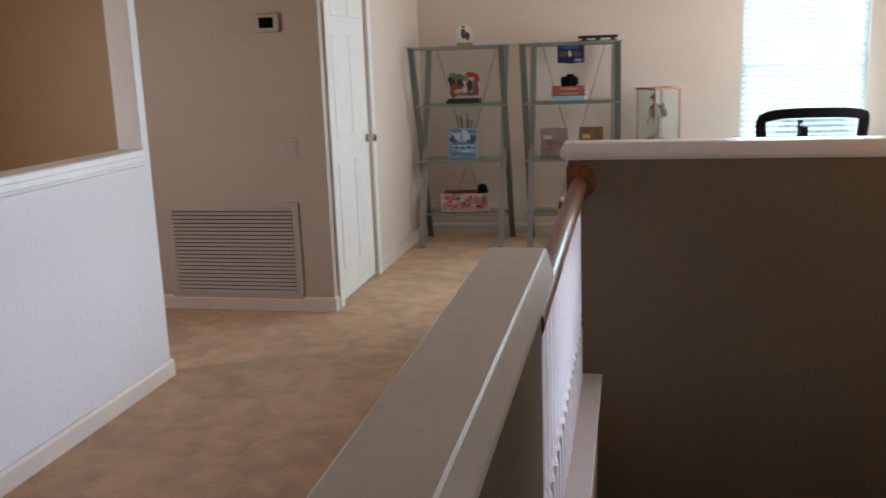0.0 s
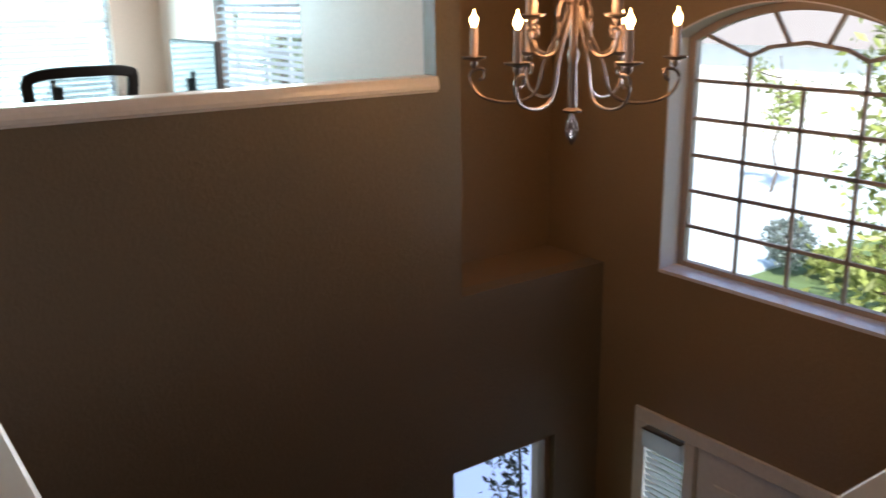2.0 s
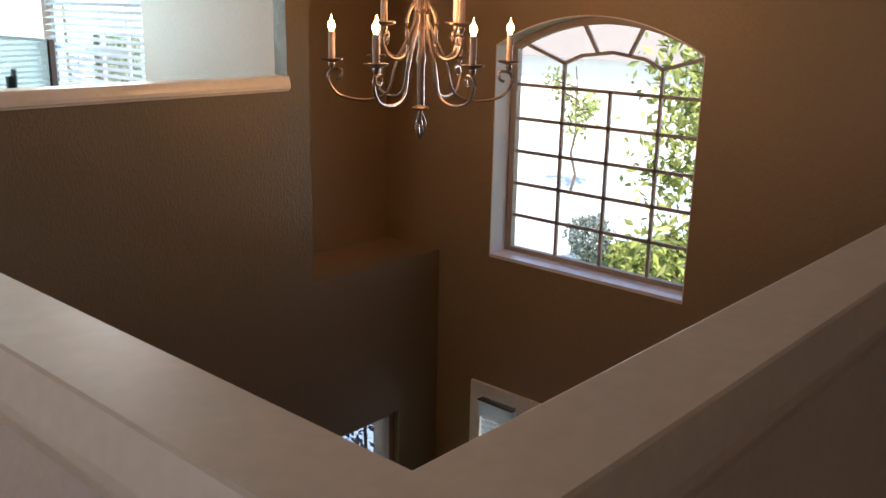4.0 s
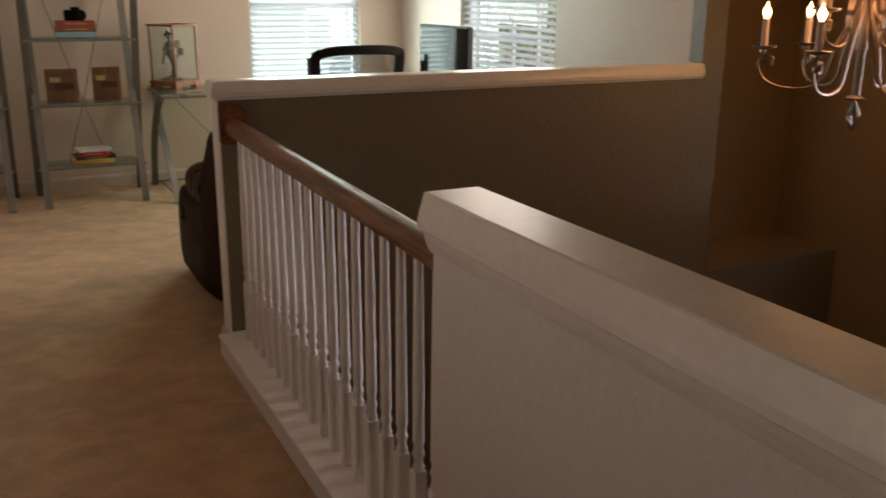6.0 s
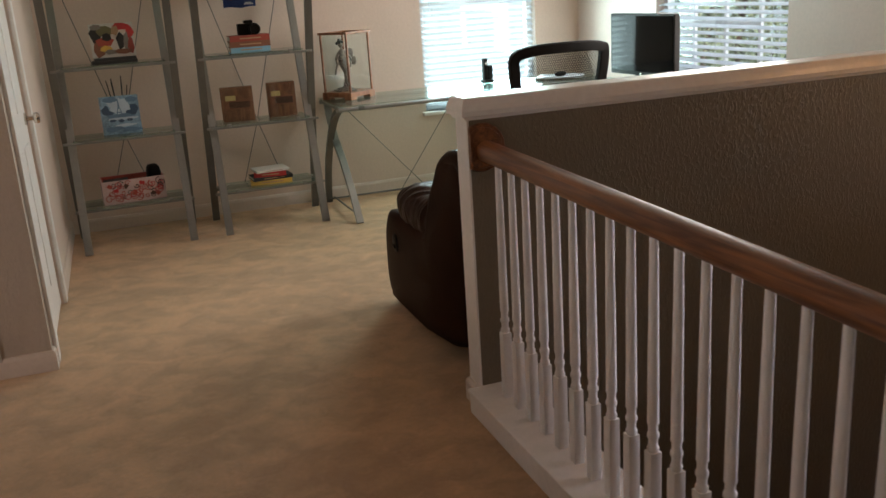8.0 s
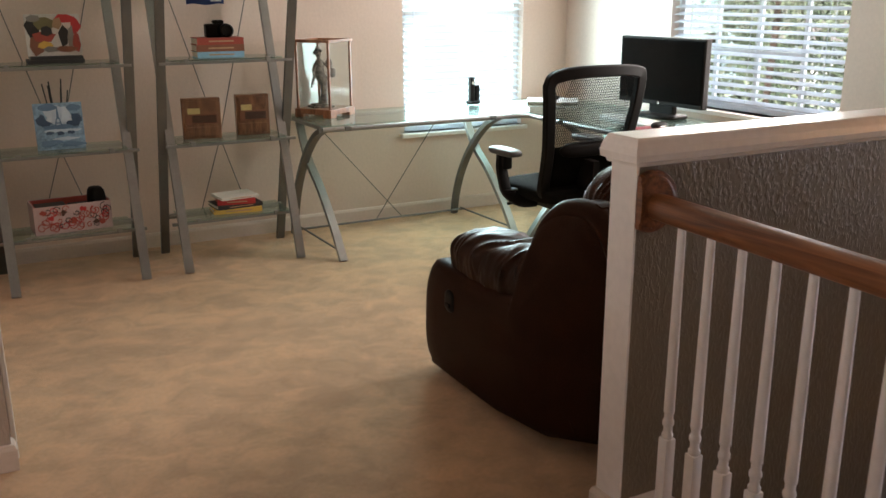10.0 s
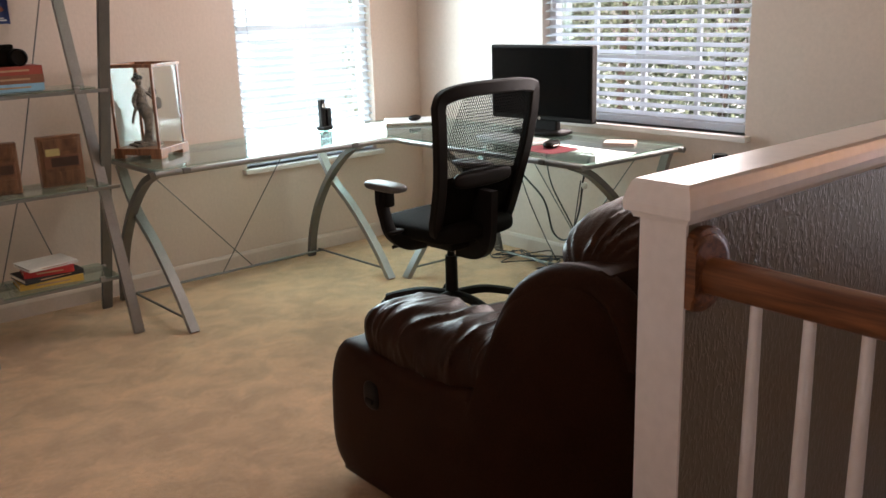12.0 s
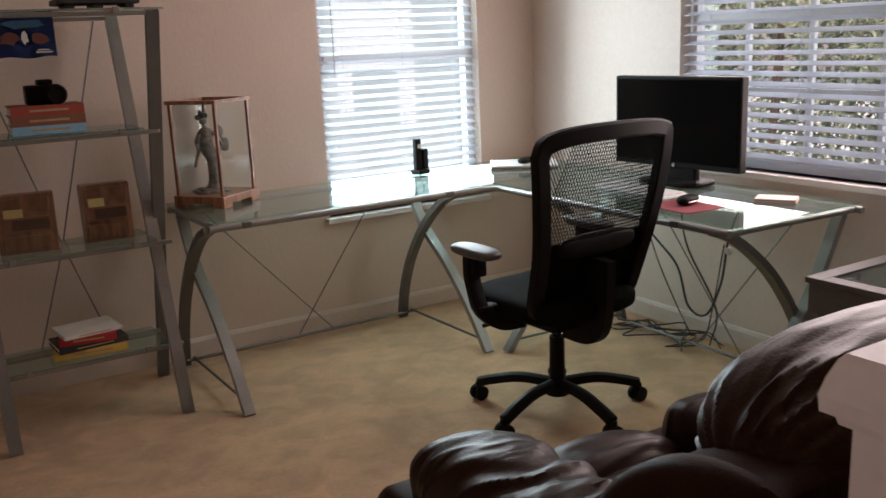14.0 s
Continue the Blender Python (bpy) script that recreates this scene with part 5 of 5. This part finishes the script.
    for k, (x0, x1) in enumerate(((0.23, 0.72), (0.92, 1.41))):
        part("seat_cushion", cushion(bmesh.new(), x0, 0.33, 0.20, x1, 0.88, 0.465, n=24, power=4, folds=0.008, seed=3 + k), SOFTLEATHER, t, "", True)
        part("seat_roll", cushion(bmesh.new(), x0, 0.80, 0.24, x1, 1.03, 0.475, n=24, power=2.6, folds=0.007, seed=21 + k), SOFTLEATHER, t, "rolled front edge of the seat", True)
        bm = cushion(bmesh.new(), x0 - 0.08 + 0.12 * k, 0.02, 0.36, x1 + 0.08 + 0.12 * k, 0.42, 0.88, n=30, power=3.4, folds=0.008, seed=7 + k)
        for v in bm.verts:
            v.co.y -= 0.10 * (v.co.z - 0.4)
        part("back_cushion", bm, SOFTLEATHER, t, "", True)
        bm = cushion(bmesh.new(), x0 - 0.16 + 0.13 * k, -0.01, 0.68, x1 + 0.08 + 0.13 * k, 0.38, 0.975, n=44, power=2.6, folds=0.0, seed=13 + k)
        c0, c1 = x0 - 0.16 + 0.13 * k, x1 + 0.08 + 0.13 * k
        for v in bm.verts:
            end = min(v.co.x - c0, c1 - v.co.x)
            gather = max(0.0, 1 - end / 0.30)
            r = Vector((0, v.co.y - 0.19, v.co.z - 0.80))
            angle = math.atan2(r.z, r.y)
            w = -abs(noise.noise(Vector((angle * 3.2 + 5 * k, end * 3.0, 1.7)))) - 0.5 * abs(noise.noise(Vector((angle * 8.0, end * 7.0, 4.1 + k))))
            v.co += r.normalized() * (0.005 + 0.030 * gather) * w if r.length > 1e-4 else Vector()
        part("head_pillow", bm, SOFTLEATHER, t, "puffy creased head pillow", True)
    part("console", cushion(bmesh.new(), 0.72, 0.36, 0.20, 0.92, 1.0, 0.52, n=16, power=4, folds=0.008, seed=31), SOFTLEATHER, t, "leather console between the seats", True)
    part("back_shell", boxes((0.14, 0.0, 0.06, 1.50, 0.12, 0.84), bevel=0.04), LEATHER, t, "", True)
    part("footrest_panel", cushion(bmesh.new(), 0.24, 0.94, 0.08, 1.40, 1.04, 0.40, n=12, power=5, folds=0.006, seed=41), SOFTLEATHER, t, "", True)


recliner()


SLATE = shader("dark_slate_paint", (0.10, 0.088, 0.08), 0.55, vary=0.15, scale=10)


def side_table():
    t = thing("side_table", "grey metal side table with a glass inlay by the window", "side table", pose(2.42, 5.12, 0))
    w, d, h = 0.60, 0.62, 0.60
    for x in (0, w - 0.04):
        for y in (0, d - 0.04):
            part("leg", boxes((x, y, 0, x + 0.04, y + 0.04, h - 0.12)), DARKSTEEL, t)
    part("apron", boxes((0, 0, h - 0.12, w, 0.03, h - 0.02), (0, d - 0.03, h - 0.12, w, d, h - 0.02), (0, 0.03, h - 0.12, 0.03, d - 0.03, h - 0.02), (w - 0.03, 0.03, h - 0.12, w, d - 0.03, h - 0.02)), SLATE, t)
    part("top_frame", boxes((-0.01, -0.01, h - 0.02, w + 0.01, 0.05, h), (-0.01, d - 0.05, h - 0.02, w + 0.01, d + 0.01, h), (-0.01, 0.05, h - 0.02, 0.05, d - 0.05, h), (w - 0.05, 0.05, h - 0.02, w + 0.01, d - 0.05, h), bevel=0.003), SLATE, t)
    part("glass_inlay", boxes((0.05, 0.05, h - 0.014, w - 0.05, d - 0.05, h - 0.005)), GLASS, t)
    part("shelf", boxes((0.01, 0.01, h - 0.13, w - 0.01, d - 0.01, h - 0.12)), DARKSTEEL, t)
    s = thing("fragrance_diffuser", "white and dark brown round diffuser on the side table", "diffuser", pose(2.80, 5.62, 0.596) @ Matrix.Scale(0.8, 4))
    part("stand", lathe(bmesh.new(), [(0.052, 0), (0.05, 0.02), (0.042, 0.09), (0.041, 0.095)], 20), WHITE, s, "", True)
    part("bowl", lathe(bmesh.new(), [(0.041, 0.095), (0.042, 0.12), (0.042, 0.19), (0.038, 0.195), (0.0, 0.194)], 20), SCREEN, s, "dark glossy top", True)


side_table()

# ---- chandelier ----


def chandelier():
    t = thing("chandelier", "brushed metal candle chandelier with lit flame bulbs", "chandelier", pose(2.995, 3.385, 0.91))
    column = [(0.004, 0.0), (0.012, 0.03), (0.02, 0.06), (0.008, 0.11), (0.012, 0.115), (0.032, 0.122), (0.036, 0.130), (0.016, 0.140), (0.014, 0.30), (0.022, 0.33), (0.014, 0.36), (0.014, 0.90), (0.03, 0.93), (0.012, 0.97), (0.006, 1.0)]
    loops = bmesh.new()
    for a in (0, 60, 120):
        c, s = math.cos(radians(a)), math.sin(radians(a))
        tube(loops, curve([(0.0, 0, 0.0), (0.022 * c, 0.022 * s, 0.045), (0.018 * c, 0.018 * s, 0.08), (0, 0, 0.12)], 5), 0.004, 5)
        tube(loops, curve([(0.0, 0, 0.0), (-0.022 * c, -0.022 * s, 0.045), (-0.018 * c, -0.018 * s, 0.08), (0, 0, 0.12)], 5), 0.004, 5)
    part("finial", loops, IRON, t, "", True)
    part("column", lathe(bmesh.new(), column[5:], 14), IRON, t, "", True)
    part("hanging_rod", tube(bmesh.new(), [(0, 0, 1.0), (0, 0, TOP - 0.91 - 0.02)], 0.006, 8), IRON, t)
    part("ceiling_canopy", lathe(bmesh.new(), [(0.01, TOP - 0.95), (0.06, TOP - 0.925), (0.065, TOP - 0.912), (0.0, TOP - 0.911)], 20), IRON, t, "", True)

    def arm(angle, reach, low, cup, start):
        c, s = math.cos(radians(angle)), math.sin(radians(angle))
        at = lambda r, z: (r * c, r * s, z)
        pts = [at(0.020, start), at(0.035, start - 0.18), at(0.030, start - 0.32), at(0.05 + reach * 0.14, low + 0.16), at(reach * 0.38, low + 0.035), at(reach * 0.62, low), at(reach * 0.92, low + 0.02), at(reach * 1.04, low + 0.08), at(reach * 1.01, cup - 0.045), at(reach * 0.90, cup - 0.04), at(reach * 0.90, cup - 0.07), at(reach * 0.95, cup - 0.08)]
        a = part("arm", tube(bmesh.new(), curve(pts, 6), 0.0062, 7), IRON, t, "", True)
        part("drip_cup", lathe(bmesh.new(), [(0.006, cup - 0.035), (0.014, cup - 0.02), (0.012, cup - 0.01), (0.045, cup), (0.047, cup + 0.006), (0.014, cup + 0.004)], 16, at(reach, 0)), IRON, a, "", True)
        part("candle_sleeve", lathe(bmesh.new(), [(0.0135, cup + 0.005), (0.0135, cup + 0.105), (0.0125, cup + 0.112), (0.0, cup + 0.112)], 12, at(reach, 0)), CANDLE, a, "", True)
        part("flame_bulb", lathe(bmesh.new(), [(0.007, cup + 0.112), (0.0085, cup + 0.118), (0.0145, cup + 0.130), (0.0155, cup + 0.138), (0.0130, cup + 0.148), (0.0060, cup + 0.157), (0.0028, cup + 0.166), (0.0008, cup + 0.178)], 12, at(reach, 0)), BULB, a, "lit flame-shaped bulb", True)

    for k in range(6):
        arm(-44.4 + 60 * k, 0.365, 0.158, 0.32, 0.80)
    for k in range(4):
        arm(-44.4 + 42 + (0, 96, 180, 276)[k], 0.205, 0.33, 0.47, 0.90)
    lamp = bpy.data.lights.new("candle_light", "POINT")
    lamp.energy, lamp.color, lamp.shadow_soft_size = 9.5, (1.0, 0.52, 0.23), 0.16
    ob = new("candle_light", lamp)
    ob.location = (2.995, 3.385, 1.40)


chandelier()

# ---- outdoors ----
structure("ground", boxes((-60, -60, -3.2, 90, 90, -3.1)), GRASS, "mown lawn round the house")


def leaf_material(name, colour, vary):
    m = bpy.data.materials.new(name)
    m.use_nodes = True
    n, l = m.node_tree.nodes, m.node_tree.links
    b = n["Principled BSDF"]
    geo, span, tint = n.new("ShaderNodeNewGeometry"), n.new("ShaderNodeMapRange"), n.new("ShaderNodeVectorMath")
    span.inputs["To Min"].default_value, span.inputs["To Max"].default_value = 1 - vary, 1 + vary
    tint.operation = "SCALE"
    tint.inputs[0].default_value = colour
    l.new(geo.outputs["Random Per Island"], span.inputs["Value"])
    l.new(span.outputs["Result"], tint.inputs["Scale"]), l.new(tint.outputs["Vector"], b.inputs["Base Color"])
    b.inputs["Roughness"].default_value = 0.45
    thin, mix = n.new("ShaderNodeBsdfTranslucent"), n.new("ShaderNodeMixShader")
    l.new(tint.outputs["Vector"], thin.inputs["Color"])
    mix.inputs["Fac"].default_value = 0.4
    l.new(b.outputs[0], mix.inputs[1]), l.new(thin.outputs[0], mix.inputs[2])
    l.new(mix.outputs[0], n["Material Output"].inputs["Surface"])
    return m


LEAF, HEDGELEAF = leaf_material("tree_leaves", (0.30, 0.34, 0.10), 0.6), leaf_material("shrub_leaves", (0.33, 0.38, 0.26), 0.75)


def leaves(places, size, rng):
    verts, faces = [], []
    for p in places:
        a = Vector(rng.normal(size=3)).normalized()
        b = a.orthogonal().normalized()
        b = Matrix.Rotation(rng.uniform(0, 6.28), 3, a) @ b
        c = a.cross(b)
        s = size * rng.uniform(0.6, 1.3)
        k = len(verts)
        verts += [p - b * s, p - c * s * 0.42 + a * s * 0.12, p + b * s, p + c * s * 0.42 + a * s * 0.12]
        faces.append((k, k + 1, k + 2, k + 3))
    me = bpy.data.meshes.new("leaves")
    me.from_pydata([tuple(v) for v in verts], [], faces)
    return me


def tree(m, height, crown, count, size, label, seed, limbs=9, girth=1.0):
    """A tapered trunk with limbs and clumps of leaves round their ends."""
    t = thing("tree", label, "tree", m)
    rng = np.random.default_rng(seed)
    bm = bmesh.new()
    trunk = [Vector((0.06 * math.sin(2 * k), 0.05 * math.cos(3 * k), height * k / 6)) for k in range(7)]
    for a, b, r in zip(trunk, trunk[1:], (0.11, 0.10, 0.085, 0.07, 0.055, 0.04)):
        tube(bm, [a, b], r * girth, 8)
    tips = []
    for k in range(limbs):
        a = k * 2.4
        z = height * rng.uniform(0.45, 0.95)
        reach = crown * rng.uniform(0.6, 1.0)
        tip = Vector((reach * math.cos(a), reach * math.sin(a), z + crown * rng.uniform(0.1, 0.6)))
        tube(bm, [Vector((0, 0, z)), Vector((tip.x * 0.5, tip.y * 0.5, z + (tip.z - z) * 0.35)), tip], 0.022, 6)
        tips += [tip, tip * 0.7 + Vector((0, 0, 0.3 * z))]
    part("trunk", bm, BARK, t)
    places = [Vector(tips[rng.integers(len(tips))]) + Vector(rng.normal(size=3)) * crown * 0.27 for _ in range(count)]
    me = leaves(places, size, rng)
    me.materials.append(LEAF)
    ob = new("crown", me)
    ob.parent = t
    return t


tree(pose(10.4, 5.45, -3.1), 4.2, 0.95, 2600, 0.075, "slender leafy street tree in sunlight", 5)
tree(pose(19.0, 13.2, -3.1), 3.2, 0.6, 520, 0.08, "small leafy tree across the street", 8, 9, 0.35)
tree(pose(8.6, 4.45, -3.1), 3.4, 0.85, 2000, 0.07, "young leafy tree by the front walk", 12)


def hedge():
    rng = np.random.default_rng(3)
    places = []
    for k in range(27000):
        y, z = rng.uniform(6.4, 11.8), rng.uniform(-1.5, 2.2)
        x = 5.0 + 0.5 * noise.noise(Vector((0.0, y * 1.1, z * 1.1))) + abs(rng.normal()) * 0.35
        if noise.noise(Vector((3.0, y * 2.6, z * 2.6))) > -0.18:
            places.append(Vector((x, y, z)))
    for k in range(34000):
        places.append(Vector((6.1 + abs(rng.normal()) * 0.4, rng.uniform(6.6, 12.3), rng.uniform(-1.2, 2.3))))
    me = leaves(places, 0.038, rng)
    me.materials.append(HEDGELEAF)
    tagged(new("shrub_foliage", me), "dense green shrub leaves outside the window", "shrubs", kind="stuff")
    t = thing("shrub", "woody stems of the tall shrubs outside the window", "shrub", pose(5.2, 7.0, -3.1))
    for k in range(7):
        part("stem", tube(bmesh.new(), curve([(0.1 * math.sin(k), 0.75 * k - 0.5, 0), (0.15 * math.cos(k), 0.75 * k - 0.4, 1.8), (0.2 * math.sin(2 * k), 0.75 * k - 0.6, 4.6)], 5), 0.03, 7), BARK, t)


hedge()


def bush(m, r, h, label, seed, leaf):
    """A low rounded shrub: stems under an uneven dome of small leaves."""
    t = thing("bush", label, "bush", m, "low shrubs by the front walk")
    rng = np.random.default_rng(seed)
    for k in range(6):
        a = 1.05 * k
        part("stem", tube(bmesh.new(), curve([(0, 0, 0), (0.2 * r * math.cos(a), 0.2 * r * math.sin(a), 0.4 * h), (0.6 * r * math.cos(a), 0.6 * r * math.sin(a), 0.8 * h)], 4), 0.012, 5), BARK, t)
    places = []
    for _ in range(1500):
        d = Vector(rng.normal(size=3)).normalized()
        k = (0.75 + 0.25 * noise.noise(d * 2.3 + Vector((seed, 0, 0)))) * rng.uniform(0.7, 1.0)
        places.append(Vector((d.x * r * k, d.y * r * k, max(0.03, h * 0.5 + d.z * h * 0.5 * k))))
    me = leaves(places, 0.05, rng)
    me.materials.append(leaf)
    new("foliage", me).parent = t


GREYLEAF = leaf_material("grey_green_leaves", (0.20, 0.24, 0.22), 0.4)
bush(pose(13.7, 9.25, -3.1), 0.55, 1.15, "upright grey-green clipped bush beside the lawn", 31, GREYLEAF)
bush(pose(14.1, 8.65, -3.1), 0.65, 0.6, "low spreading green bush beside the lawn", 32, LEAF)
bush(pose(14.0, 8.0, -3.1), 0.5, 0.55, "low spreading green bush beside the lawn", 33, LEAF)


def house():
    t = thing("neighbour_house", "pale stucco house across the street", "house", pose(26, 10, -3.1))
    part("wall", boxes((0, 0, 0, 8, 16, 3.0)), STUCCO, t)
    bm = bmesh.new()
    v = [bm.verts.new(p) for p in ((-0.5, -0.5, 3.0), (8.5, -0.5, 3.0), (8.5, 16.5, 3.0), (-0.5, 16.5, 3.0), (4, 3.5, 5.0), (4, 12.5, 5.0))]
    for f in ((0, 1, 4), (1, 2, 5, 4), (2, 3, 5), (3, 0, 4, 5), (3, 2, 1, 0)):
        bm.faces.new([v[i] for i in f])
    part("roof", bm, paint("grey_shingle", (0.25, 0.22, 0.20)), t)
    for y in (2, 6, 11):
        part("window", boxes((-0.03, y, 1.0, 0.0, y + 1.6, 2.2)), PALE, t)


house()
structure("pavement", boxes((12.0, 9.6, -3.1, 17.0, 60, -3.05), (17.0, -40, -3.1, 25.8, 60, -3.05)), shader("concrete_walk", (0.54, 0.62, 0.66), 0.9, vary=0.1, scale=4), "wide pale concrete drive")
# No drive known here: pale ground added to brighten the view through window_1.
structure("bright_ground_north", boxes((-6, 9.5, -3.1, 11.5, 40, -3.06)), shader("pale_glare_concrete", (0.55, 0.54, 0.52), 0.9, vary=0.08, scale=3), "unseen pale ground added to brighten the north window view")
# Glowing panel added behind window_4 in place of outdoor daylight.
structure("backdrop", boxes((2.2, 5.9, -2.85, 5.2, 5.95, 0.0)), glow("glowing_daylight_panel", (0.55, 0.66, 1.0), 0.38), "glowing panel standing in for daylight beyond the lower window")


# Invented house: sunlit aqua wall puts a cyan glare behind the north blind.
def north_glare_house():
    t = thing("north_glare_house", "unseen pale aqua house added to whiten the north window view", "house", pose(-4, 17, -3.1))
    part("wall", boxes((0, 0, 0, 18, 6, 6.5)), shader("aqua_glare_stucco", (0.46, 0.58, 0.60), 0.85, vary=0.06, scale=2), t)
    part("roof", boxes((-0.4, -0.4, 6.5, 18.4, 6.4, 6.8)), paint("grey_roof", (0.28, 0.25, 0.23)), t)
    for x in (3, 13):
        part("window", boxes((x, -0.03, 1.0, x + 1.4, 0.0, 2.3)), SCREEN, t)


north_glare_house()


def plant():
    rng = np.random.default_rng(9)
    t = thing("window_plant", "dark leafy plant beside the lower window", "plant", pose(3.82, 4.58, -2.85))
    part("stem", tube(bmesh.new(), curve([(0, 0, 0), (0.02, 0.01, 0.8), (-0.03, 0, 1.75)], 5), 0.012, 6), BARK, t)
    me = leaves([Vector((-0.03 - abs(rng.normal()) * 0.10, rng.normal() * 0.06, 1.25 + rng.uniform(0, 0.62))) for _ in range(260)], 0.028, rng)
    me.materials.append(leaf_material("dark_houseplant_leaves", (0.035, 0.05, 0.03), 0.5))
    new("foliage", me).parent = t


plant()
